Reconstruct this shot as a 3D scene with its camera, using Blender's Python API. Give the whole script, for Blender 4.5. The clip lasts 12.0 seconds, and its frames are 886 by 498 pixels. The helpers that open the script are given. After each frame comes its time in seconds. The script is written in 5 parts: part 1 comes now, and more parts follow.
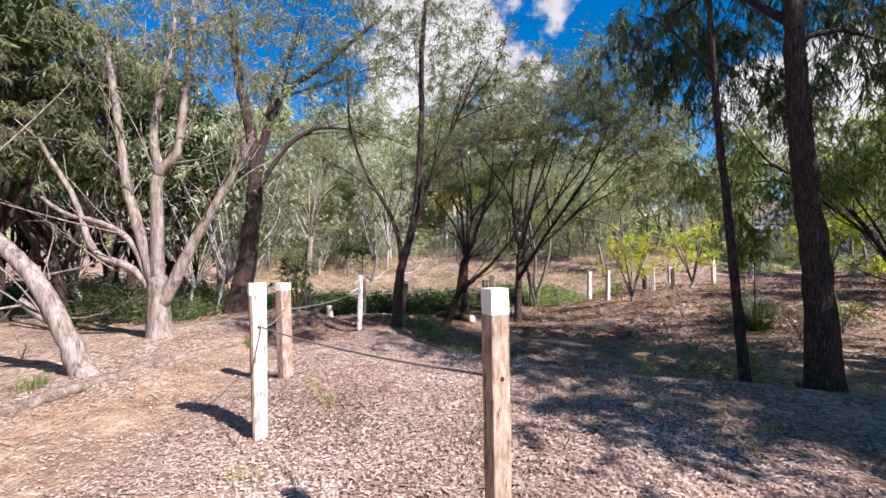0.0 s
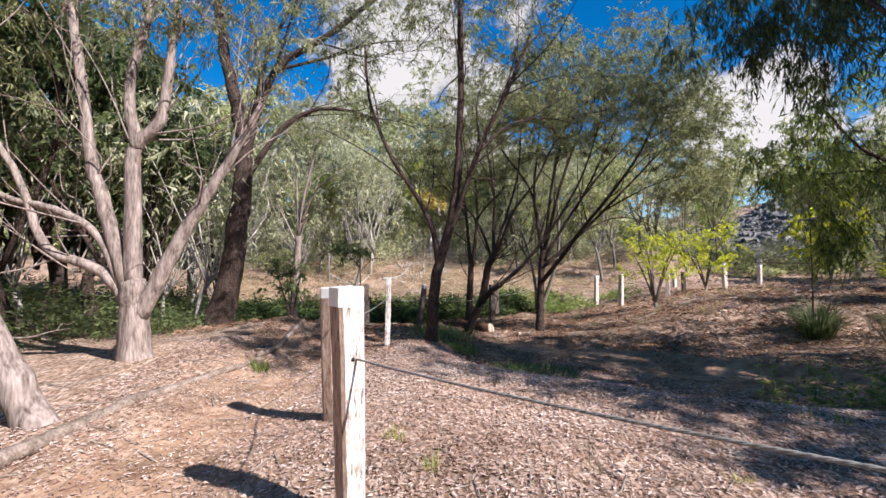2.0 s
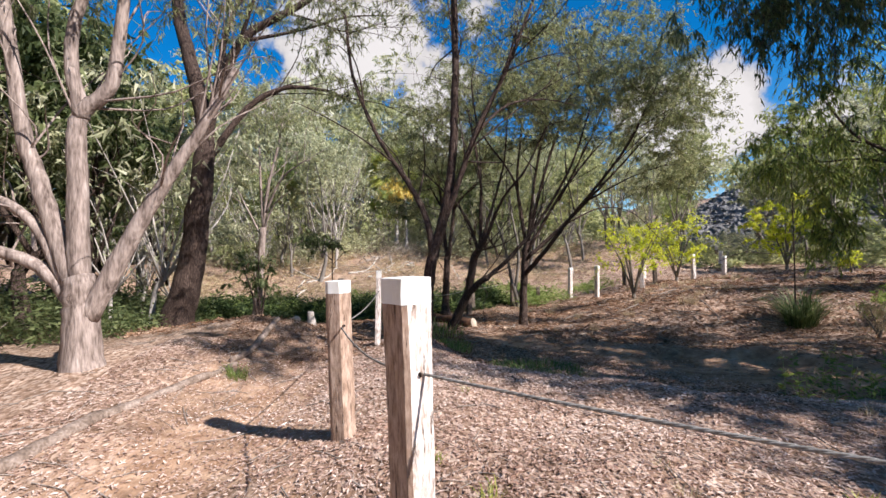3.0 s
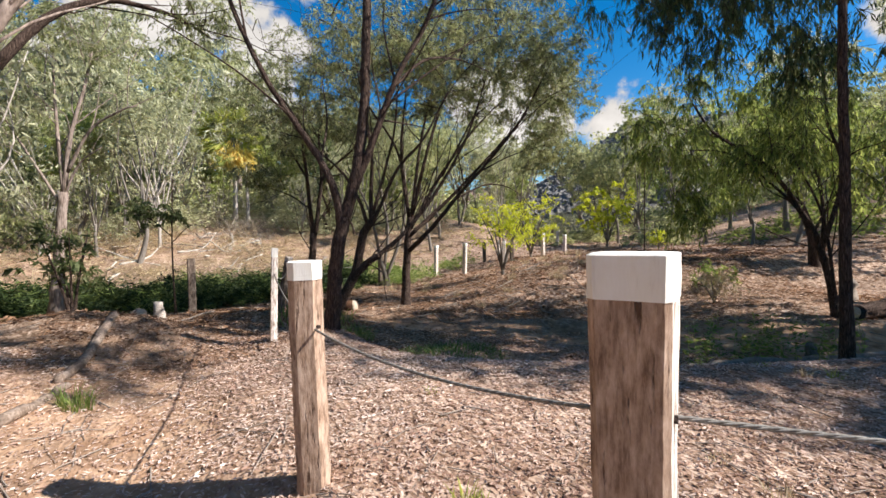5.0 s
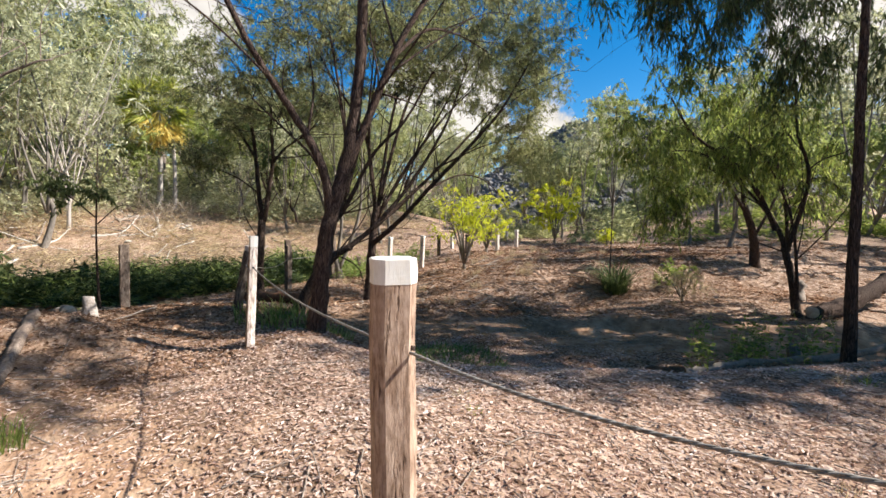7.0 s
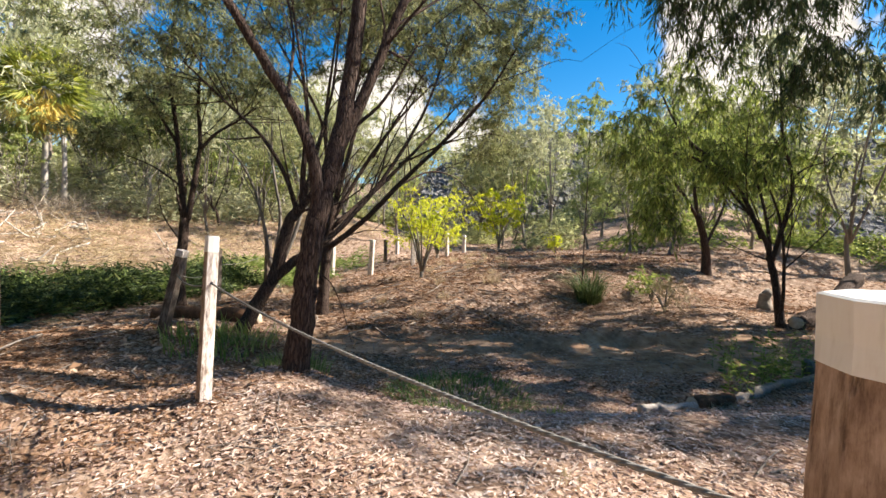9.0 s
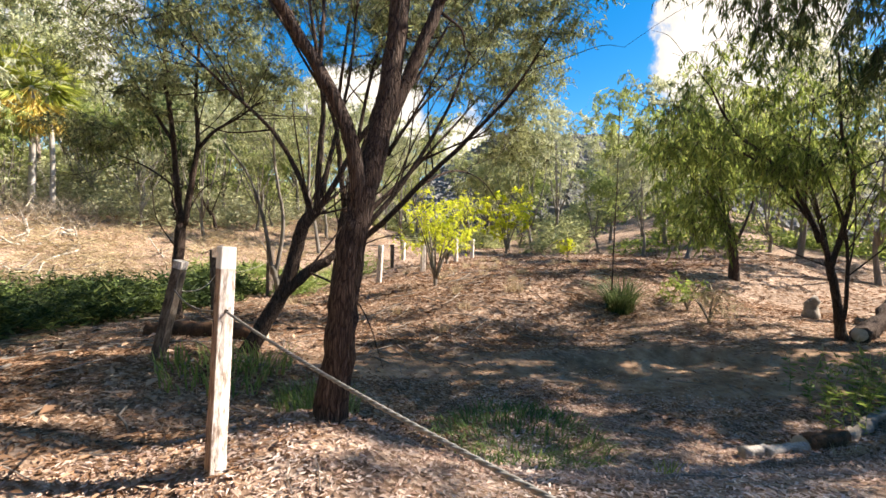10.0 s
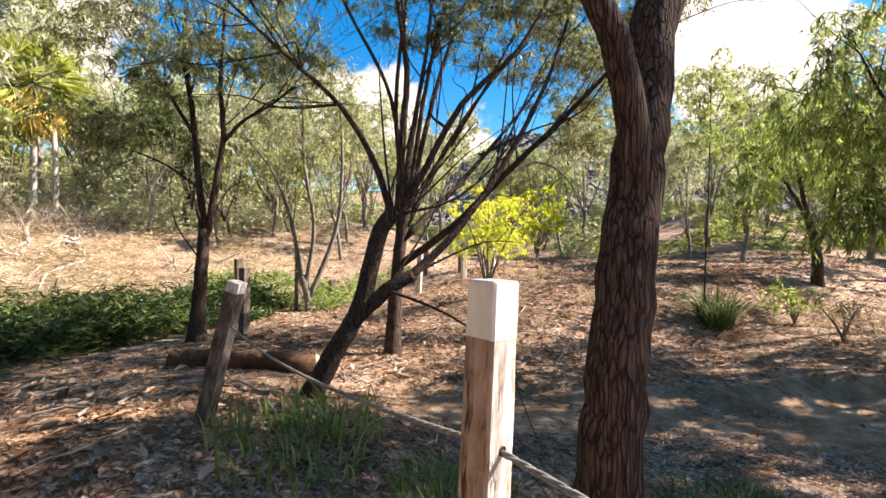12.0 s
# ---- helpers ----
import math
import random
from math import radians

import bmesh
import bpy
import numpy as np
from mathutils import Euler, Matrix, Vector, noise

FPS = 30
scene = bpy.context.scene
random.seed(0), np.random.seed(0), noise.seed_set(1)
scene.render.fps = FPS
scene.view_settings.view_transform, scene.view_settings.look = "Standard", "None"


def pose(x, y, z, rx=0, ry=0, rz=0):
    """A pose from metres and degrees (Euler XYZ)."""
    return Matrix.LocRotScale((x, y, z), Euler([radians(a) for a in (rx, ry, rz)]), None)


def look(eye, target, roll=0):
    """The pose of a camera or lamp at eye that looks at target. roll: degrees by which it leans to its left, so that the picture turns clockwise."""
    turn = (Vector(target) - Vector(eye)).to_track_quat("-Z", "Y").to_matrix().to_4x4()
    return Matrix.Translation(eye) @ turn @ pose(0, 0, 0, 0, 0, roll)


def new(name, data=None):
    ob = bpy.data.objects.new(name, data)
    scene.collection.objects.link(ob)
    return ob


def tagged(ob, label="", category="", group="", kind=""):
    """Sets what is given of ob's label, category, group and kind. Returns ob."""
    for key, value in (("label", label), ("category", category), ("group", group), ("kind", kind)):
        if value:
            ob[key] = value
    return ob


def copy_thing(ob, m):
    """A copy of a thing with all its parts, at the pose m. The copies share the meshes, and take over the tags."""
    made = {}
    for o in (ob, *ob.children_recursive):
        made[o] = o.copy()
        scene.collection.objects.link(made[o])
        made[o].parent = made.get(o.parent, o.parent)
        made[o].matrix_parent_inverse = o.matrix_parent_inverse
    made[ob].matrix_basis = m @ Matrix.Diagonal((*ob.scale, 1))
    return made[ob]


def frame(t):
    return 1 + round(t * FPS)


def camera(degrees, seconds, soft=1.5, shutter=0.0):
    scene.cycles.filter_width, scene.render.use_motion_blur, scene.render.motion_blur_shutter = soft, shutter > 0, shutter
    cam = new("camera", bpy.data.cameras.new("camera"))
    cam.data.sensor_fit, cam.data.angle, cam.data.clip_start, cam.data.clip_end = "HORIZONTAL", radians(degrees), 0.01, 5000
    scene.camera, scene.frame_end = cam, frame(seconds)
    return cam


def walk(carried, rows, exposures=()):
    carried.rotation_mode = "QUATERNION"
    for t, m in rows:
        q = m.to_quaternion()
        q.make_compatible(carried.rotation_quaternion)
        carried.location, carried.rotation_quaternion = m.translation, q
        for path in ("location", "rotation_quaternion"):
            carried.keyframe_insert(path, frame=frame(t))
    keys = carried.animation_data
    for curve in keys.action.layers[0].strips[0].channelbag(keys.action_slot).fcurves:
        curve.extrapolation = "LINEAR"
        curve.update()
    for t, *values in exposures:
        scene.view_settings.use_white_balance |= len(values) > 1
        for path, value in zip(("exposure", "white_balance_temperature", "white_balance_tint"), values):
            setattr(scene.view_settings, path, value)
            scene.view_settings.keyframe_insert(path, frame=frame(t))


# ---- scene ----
cam = camera(88.6, 12.0, soft=1.55)
PATH = [
    (0, (-0.074, -0.002, 1.392), (-0.073, 1.997, 1.439), -0.9),
    (0.5, (-0.364, 0.312, 1.346), (-0.312, 2.311, 1.385), -1.5),
    (0.7, (-0.527, 0.401, 1.354), (-0.46, 2.399, 1.387), -1.3),
    (1, (-0.686, 0.63, 1.329), (-0.613, 2.628, 1.371), -1.3),
    (1.5, (-0.918, 0.942, 1.329), (-0.825, 2.939, 1.387), -1.2),
    (2, (-1.19, 1.271, 1.336), (-1.027, 3.263, 1.404), -0.8),
    (2.5, (-1.403, 1.531, 1.345), (-1.145, 3.513, 1.409), -0.7),
    (2.7, (-1.482, 1.648, 1.321), (-1.194, 3.626, 1.372), -0.9),
    (4.3, (-2.067, 2.534, 1.283), (-1.311, 4.386, 1.261), -1.1),
    (4.5, (-2.104, 2.598, 1.287), (-1.274, 4.418, 1.248), -0.9),
    (5, (-2.242, 2.812, 1.283), (-1.231, 4.537, 1.214), -0.8),
    (5.3, (-2.299, 2.96, 1.251), (-1.222, 4.642, 1.164), -0.7),
    (5.5, (-2.294, 3.062, 1.263), (-1.181, 4.721, 1.163), -0.3),
    (6, (-2.343, 3.249, 1.253), (-1.153, 4.852, 1.139), 0.3),
    (6.5, (-2.45, 3.405, 1.282), (-1.217, 4.976, 1.179), 0.8),
    (7, (-2.535, 3.6, 1.274), (-1.284, 5.157, 1.172), 1.1),
    (7.5, (-2.528, 3.895, 1.256), (-1.198, 5.385, 1.151), 1.4),
    (7.7, (-2.542, 3.98, 1.265), (-1.171, 5.432, 1.16), 1.7),
    (9.3, (-2.393, 5.08, 1.218), (-0.894, 6.402, 1.15), 1.9),
    (9.5, (-2.355, 5.222, 1.238), (-0.855, 6.544, 1.17), 1.8),
    (10, (-2.227, 5.598, 1.227), (-0.72, 6.911, 1.174), 1.7),
    (10.5, (-2.178, 5.961, 1.231), (-0.658, 7.26, 1.191), 1.7),
    (11, (-2.094, 6.328, 1.221), (-0.582, 7.637, 1.184), 1.6),
    (11.5, (-2.034, 6.709, 1.218), (-0.526, 8.023, 1.178), 1.5),
    (11.7, (-2.02, 6.845, 1.217), (-0.516, 8.163, 1.173), 1.7),
    (12, (-2.006, 7.04, 1.222), (-0.505, 8.361, 1.185), 1.0),
]
walk(cam, [(t, look(eye, target, roll)) for t, eye, target, roll in PATH], [(0.0, 1.03, 6200, 17), (2.7, 0.90, 6450, 16), (5.0, 0.95, 6800, 12), (7.7, 1.14, 7000, 11), (9.5, 1.40, 7350, 11), (12.0, 1.70, 7450, 14)])

# ---------------------------------------------------------------- light
TO_SUN = Vector((0.586, -0.49, 0.643)).normalized()
sun_data = bpy.data.lights.new("sun", "SUN")
sun_data.energy, sun_data.angle, sun_data.color = 5.0, radians(0.55), (1.0, 0.98, 0.945)
sun = new("sun", sun_data)
sun.matrix_world = Matrix.Translation((20, -20, 30)) @ TO_SUN.to_track_quat("Z", "Y").to_matrix().to_4x4()


def make_world():
    """Blue sky with cumulus that hangs in a belt over the trees."""
    w = bpy.data.worlds.new("sky")
    scene.world = w
    w.use_nodes = True
    nt = w.node_tree
    nt.nodes.clear()
    N, L = nt.nodes.new, nt.links.new
    out, bg = N("ShaderNodeOutputWorld"), N("ShaderNodeBackground")
    sky = N("ShaderNodeTexSky")
    sky.sky_type, sky.sun_disc = "NISHITA", False
    sky.sun_elevation, sky.sun_rotation = math.asin(TO_SUN.z), math.atan2(TO_SUN.x, TO_SUN.y)
    sky.altitude, sky.air_density, sky.dust_density, sky.ozone_density = 300, 1.0, 0.3, 2.5
    deep = N("ShaderNodeHueSaturation")
    deep.inputs["Saturation"].default_value, deep.inputs["Value"].default_value = 1.5, 1.85
    L(sky.outputs[0], deep.inputs["Color"])
    co = N("ShaderNodeTexCoord")
    fluff = N("ShaderNodeTexNoise")
    fluff.inputs["Scale"].default_value, fluff.inputs["Detail"].default_value = 5.0, 9.0
    fluff.inputs["Roughness"].default_value = 0.58
    L(co.outputs["Generated"], fluff.inputs["Vector"])
    total = None
    banks = [((-0.08, 0.92, 0.40), 0.23), ((0.60, 0.76, 0.23), 0.16),
             ((-0.14, 0.95, 0.29), 0.12), ((0.56, 0.78, 0.25), 0.15), ((0.93, 0.15, 0.36), 0.24),
             ((0.77, 0.60, 0.18), 0.10), ((0.15, 0.95, 0.29), 0.16)]
    for d, size in banks:
        near = N("ShaderNodeVectorMath")
        near.operation = "DISTANCE"
        L(co.outputs["Generated"], near.inputs[0])
        near.inputs[1].default_value = Vector(d).normalized()
        ramp = N("ShaderNodeMapRange")
        ramp.inputs["From Min"].default_value, ramp.inputs["From Max"].default_value = size, 0.0
        L(near.outputs["Value"], ramp.inputs["Value"])
        if total is None:
            total = ramp.outputs[0]
        else:
            m = N("ShaderNodeMath")
            m.operation = "MAXIMUM"
            L(total, m.inputs[0])
            L(ramp.outputs[0], m.inputs[1])
            total = m.outputs[0]
    add = N("ShaderNodeMath")
    add.operation = "MULTIPLY_ADD"
    add.inputs[1].default_value = 2.7
    L(fluff.outputs["Fac"], add.inputs[0])
    L(total, add.inputs[2])
    cut = N("ShaderNodeMapRange")
    cut.interpolation_type = "SMOOTHSTEP"
    cut.inputs["From Min"].default_value, cut.inputs["From Max"].default_value = 1.66, 1.88
    L(add.outputs[0], cut.inputs["Value"])
    shade = N("ShaderNodeMapRange")
    shade.inputs["From Min"].default_value, shade.inputs["From Max"].default_value = 1.5, 2.1
    shade.inputs["To Min"].default_value, shade.inputs["To Max"].default_value = 6.0, 10.5
    L(add.outputs[0], shade.inputs["Value"])
    white = N("ShaderNodeVectorMath")
    white.operation = "SCALE"
    white.inputs[0].default_value = (1.0, 0.985, 0.965)
    L(shade.outputs[0], white.inputs["Scale"])
    mix = N("ShaderNodeMix")
    mix.data_type = "RGBA"
    L(cut.outputs[0], mix.inputs["Factor"])
    L(deep.outputs[0], mix.inputs["A"])
    L(white.outputs[0], mix.inputs["B"])
    L(mix.outputs["Result"], bg.inputs["Color"])
    bg.inputs["Strength"].default_value = 0.045
    L(bg.outputs[0], out.inputs["Surface"])


make_world()


# ---------------------------------------------------------------- materials
def material(name, stops, rough=0.9, scale=(8.0, 8.0, 8.0), fine=5.0, bump=0.3, distance=0.01, detail=6.0, island=0.0, coord="Object", spec=0.2):
    """Noise between colour stops at two scales, with relief. island: how far each loose piece differs in brightness."""
    m = bpy.data.materials.new(name)
    m.use_nodes = True
    nt = m.node_tree
    N, L = nt.nodes.new, nt.links.new
    b = nt.nodes["Principled BSDF"]
    b.inputs["Roughness"].default_value, b.inputs["Specular IOR Level"].default_value = rough, spec
    co, mp = N("ShaderNodeTexCoord"), N("ShaderNodeMapping")
    mp.inputs["Scale"].default_value = scale
    L(co.outputs[coord], mp.inputs["Vector"])
    big, small = N("ShaderNodeTexNoise"), N("ShaderNodeTexNoise")
    big.inputs["Scale"].default_value, big.inputs["Detail"].default_value = 1.0, detail
    small.inputs["Scale"].default_value, small.inputs["Detail"].default_value = fine, 4.0
    for t in (big, small):
        L(mp.outputs[0], t.inputs["Vector"])
    mixf = N("ShaderNodeMath")
    mixf.operation = "MULTIPLY_ADD"
    mixf.inputs[1].default_value = 0.45
    L(small.outputs["Fac"], mixf.inputs[0])
    half = N("ShaderNodeMath")
    half.operation = "MULTIPLY"
    half.inputs[1].default_value = 0.55
    L(big.outputs["Fac"], half.inputs[0])
    L(half.outputs[0], mixf.inputs[2])
    ramp = N("ShaderNodeValToRGB")
    e = ramp.color_ramp.elements
    while len(e) < len(stops):
        e.new(0.5)
    for k, (at, col) in enumerate(stops):
        e[k].position, e[k].color = at, (*col, 1)
    L(mixf.outputs[0], ramp.inputs[0])
    col = ramp.outputs[0]
    if island:
        geo, hsv, mr = N("ShaderNodeNewGeometry"), N("ShaderNodeHueSaturation"), N("ShaderNodeMapRange")
        mr.inputs["To Min"].default_value, mr.inputs["To Max"].default_value = 1 - island, 1 + island
        L(geo.outputs["Random Per Island"], mr.inputs["Value"])
        L(mr.outputs[0], hsv.inputs["Value"])
        L(col, hsv.inputs["Color"])
        col = hsv.outputs[0]
    L(col, b.inputs["Base Color"])
    bp = N("ShaderNodeBump")
    bp.inputs["Strength"].default_value, bp.inputs["Distance"].default_value = bump, distance
    L(mixf.outputs[0], bp.inputs["Height"])
    L(bp.outputs[0], b.inputs["Normal"])
    return m


def leaf_material(name, stops, through_light=0.45, rough=0.55, spec=0.22):
    """Leaves: each one takes its own colour from the stops, and lets light through."""
    m = bpy.data.materials.new(name)
    m.use_nodes = True
    nt = m.node_tree
    N, L = nt.nodes.new, nt.links.new
    b, out = nt.nodes["Principled BSDF"], nt.nodes["Material Output"]
    b.inputs["Roughness"].default_value, b.inputs["Specular IOR Level"].default_value = rough, spec
    geo, ramp = N("ShaderNodeNewGeometry"), N("ShaderNodeValToRGB")
    e = ramp.color_ramp.elements
    while len(e) < len(stops):
        e.new(0.5)
    for k, (at, col) in enumerate(stops):
        e[k].position, e[k].color = at, (*col, 1)
    patch, co = N("ShaderNodeTexNoise"), N("ShaderNodeTexCoord")
    patch.inputs["Scale"].default_value = 1.1
    L(co.outputs["Object"], patch.inputs["Vector"])
    s = N("ShaderNodeMath")
    s.operation = "MULTIPLY_ADD"
    s.inputs[1].default_value = 0.62
    L(geo.outputs["Random Per Island"], s.inputs[0])
    o = N("ShaderNodeMapRange")
    o.inputs["From Min"].default_value, o.inputs["From Max"].default_value = 0.3, 0.7
    o.inputs["To Max"].default_value = 0.38
    L(patch.outputs["Fac"], o.inputs["Value"])
    L(o.outputs[0], s.inputs[2])
    L(s.outputs[0], ramp.inputs[0])
    L(ramp.outputs[0], b.inputs["Base Color"])
    tr, mx = N("ShaderNodeBsdfTranslucent"), N("ShaderNodeMixShader")
    hs = N("ShaderNodeHueSaturation")
    hs.inputs["Hue"].default_value, hs.inputs["Saturation"].default_value, hs.inputs["Value"].default_value = 0.49, 1.0, 1.7
    L(ramp.outputs[0], hs.inputs["Color"])
    L(hs.outputs[0], tr.inputs["Color"])
    mx.inputs[0].default_value = through_light
    L(b.outputs[0], mx.inputs[1])
    L(tr.outputs[0], mx.inputs[2])
    L(mx.outputs[0], out.inputs["Surface"])
    return m


def ground_material():
    """Leaf litter, bare sandy soil and worn green, blended by what the sheet carries at each point."""
    m = bpy.data.materials.new("forest_floor")
    m.use_nodes = True
    nt = m.node_tree
    N, L = nt.nodes.new, nt.links.new
    b = nt.nodes["Principled BSDF"]
    b.inputs["Roughness"].default_value, b.inputs["Specular IOR Level"].default_value = 0.95, 0.1
    co = N("ShaderNodeTexCoord")

    def noise_of(scale, detail, rough=0.6):
        t = N("ShaderNodeTexNoise")
        t.inputs["Scale"].default_value, t.inputs["Detail"].default_value, t.inputs["Roughness"].default_value = scale, detail, rough
        L(co.outputs["Object"], t.inputs["Vector"])
        return t.outputs["Fac"]

    def ramp_of(fac, stops):
        r = N("ShaderNodeValToRGB")
        e = r.color_ramp.elements
        while len(e) < len(stops):
            e.new(0.5)
        for k, (at, col) in enumerate(stops):
            e[k].position, e[k].color = at, (*col, 1)
        L(fac, r.inputs[0])
        return r.outputs[0]

    def blend(f, a, bb):
        x = N("ShaderNodeMix")
        x.data_type = "RGBA"
        L(f, x.inputs["Factor"])
        L(a, x.inputs["A"])
        L(bb, x.inputs["B"])
        return x.outputs["Result"]

    chips = N("ShaderNodeTexVoronoi")
    chips.inputs["Scale"].default_value, chips.inputs["Randomness"].default_value = 46.0, 1.0
    warp = N("ShaderNodeMapping")
    warp.inputs["Scale"].default_value = (1.0, 0.45, 1.0)
    warp.inputs["Rotation"].default_value = (0, 0, 0.6)
    L(co.outputs["Object"], warp.inputs["Vector"])
    L(warp.outputs[0], chips.inputs["Vector"])
    sep = N("ShaderNodeSeparateColor")
    L(chips.outputs["Color"], sep.inputs[0])
    litter = ramp_of(sep.outputs[0], [(0.0, (0.15, 0.093, 0.063)), (0.3, (0.27, 0.172, 0.118)), (0.65, (0.40, 0.275, 0.20)), (1.0, (0.58, 0.45, 0.36))])
    soil = ramp_of(noise_of(6.0, 8.0), [(0.3, (0.26, 0.148, 0.09)), (0.55, (0.44, 0.288, 0.188)), (0.8, (0.63, 0.475, 0.345))])
    green = ramp_of(noise_of(14.0, 6.0), [(0.3, (0.05, 0.06, 0.02)), (0.7, (0.16, 0.17, 0.06))])
    cover = ramp_of(noise_of(1.7, 9.0, 0.7), [(0.40, (0, 0, 0)), (0.60, (1, 1, 1))])
    at = N("ShaderNodeAttribute")
    at.attribute_name = "bare"
    edge = N("ShaderNodeMath")
    edge.operation = "MULTIPLY_ADD"
    edge.inputs[1].default_value, edge.inputs[2].default_value = 1.5, -0.55
    L(at.outputs["Fac"], edge.inputs[0])
    both = N("ShaderNodeMath")
    both.operation = "MULTIPLY_ADD"
    both.use_clamp = True
    both.inputs[1].default_value = 0.55
    L(cover, both.inputs[0])
    L(edge.outputs[0], both.inputs[2])
    col = blend(both.outputs[0], litter, soil)
    gr = N("ShaderNodeAttribute")
    gr.attribute_name = "green"
    gm = N("ShaderNodeMath")
    gm.operation = "MULTIPLY"
    L(gr.outputs["Fac"], gm.inputs[0])
    L(cover, gm.inputs[1])
    col = blend(gm.outputs[0], col, green)
    drift = ramp_of(noise_of(1.3, 7.0, 0.72), [(0.36, (0.42, 0.40, 0.39)), (0.5, (0.85, 0.84, 0.83)), (0.64, (1.12, 1.12, 1.12))])
    tint = N("ShaderNodeMix")
    tint.data_type, tint.blend_type = "RGBA", "MULTIPLY"
    tint.inputs["Factor"].default_value = 0.85
    L(col, tint.inputs["A"])
    L(drift, tint.inputs["B"])
    L(tint.outputs["Result"], b.inputs["Base Color"])
    bp = N("ShaderNodeBump")
    bp.inputs["Strength"].default_value, bp.inputs["Distance"].default_value = 0.45, 0.012
    L(chips.outputs["Distance"], bp.inputs["Height"])
    bp2 = N("ShaderNodeBump")
    bp2.inputs["Strength"].default_value, bp2.inputs["Distance"].default_value = 0.5, 0.05
    L(noise_of(9.0, 8.0), bp2.inputs["Height"])
    L(bp.outputs[0], bp2.inputs["Normal"])
    L(bp2.outputs[0], b.inputs["Normal"])
    return m


def bark_material(name, plates, groove, across, down, bump=1.0, distance=0.012, deep=0.16):
    """Furrowed bark: long plates between dark grooves, flaking at a finer scale."""
    m = bpy.data.materials.new(name)
    m.use_nodes = True
    nt = m.node_tree
    N, L = nt.nodes.new, nt.links.new
    b = nt.nodes["Principled BSDF"]
    b.inputs["Roughness"].default_value, b.inputs["Specular IOR Level"].default_value = 0.92, 0.15
    co = N("ShaderNodeTexCoord")
    wob, add = N("ShaderNodeTexNoise"), N("ShaderNodeVectorMath")
    wob.inputs["Scale"].default_value, wob.inputs["Detail"].default_value = 22.0, 5.0
    L(co.outputs["Object"], wob.inputs["Vector"])
    add.operation = "MULTIPLY_ADD"
    add.inputs[1].default_value = (0.012, 0.012, 0.03)
    L(wob.outputs["Color"], add.inputs[0])
    L(co.outputs["Object"], add.inputs[2])
    mp = N("ShaderNodeMapping")
    mp.inputs["Scale"].default_value = (across, across, down)
    L(add.outputs[0], mp.inputs["Vector"])
    vor = N("ShaderNodeTexVoronoi")
    vor.feature, vor.inputs["Scale"].default_value = "DISTANCE_TO_EDGE", 1.0
    L(mp.outputs[0], vor.inputs["Vector"])
    cut = N("ShaderNodeMapRange")
    cut.interpolation_type = "SMOOTHSTEP"
    cut.inputs["From Max"].default_value = deep
    L(vor.outputs["Distance"], cut.inputs["Value"])
    grain = N("ShaderNodeTexNoise")
    grain.inputs["Scale"].default_value, grain.inputs["Detail"].default_value, grain.inputs["Roughness"].default_value = 1.3, 8.0, 0.7
    L(mp.outputs[0], grain.inputs["Vector"])
    ramp = N("ShaderNodeValToRGB")
    e = ramp.color_ramp.elements
    while len(e) < len(plates):
        e.new(0.5)
    for k, (at, col) in enumerate(plates):
        e[k].position, e[k].color = at, (*col, 1)
    L(grain.outputs["Fac"], ramp.inputs[0])
    mx = N("ShaderNodeMix")
    mx.data_type = "RGBA"
    L(cut.outputs[0], mx.inputs["Factor"])
    deeps = N("ShaderNodeMix")
    deeps.data_type = "RGBA"
    deeps.inputs["Factor"].default_value = 0.3
    deeps.inputs["A"].default_value = (*groove, 1)
    L(ramp.outputs[0], deeps.inputs["B"])
    L(deeps.outputs["Result"], mx.inputs["A"])
    L(ramp.outputs[0], mx.inputs["B"])
    L(mx.outputs["Result"], b.inputs["Base Color"])
    hsum = N("ShaderNodeMath")
    hsum.operation = "MULTIPLY_ADD"
    hsum.inputs[1].default_value = 0.6
    L(grain.outputs["Fac"], hsum.inputs[0])
    L(cut.outputs[0], hsum.inputs[2])
    bp = N("ShaderNodeBump")
    bp.inputs["Strength"].default_value, bp.inputs["Distance"].default_value = bump, distance
    L(hsum.outputs[0], bp.inputs["Height"])
    L(bp.outputs[0], b.inputs["Normal"])
    return m


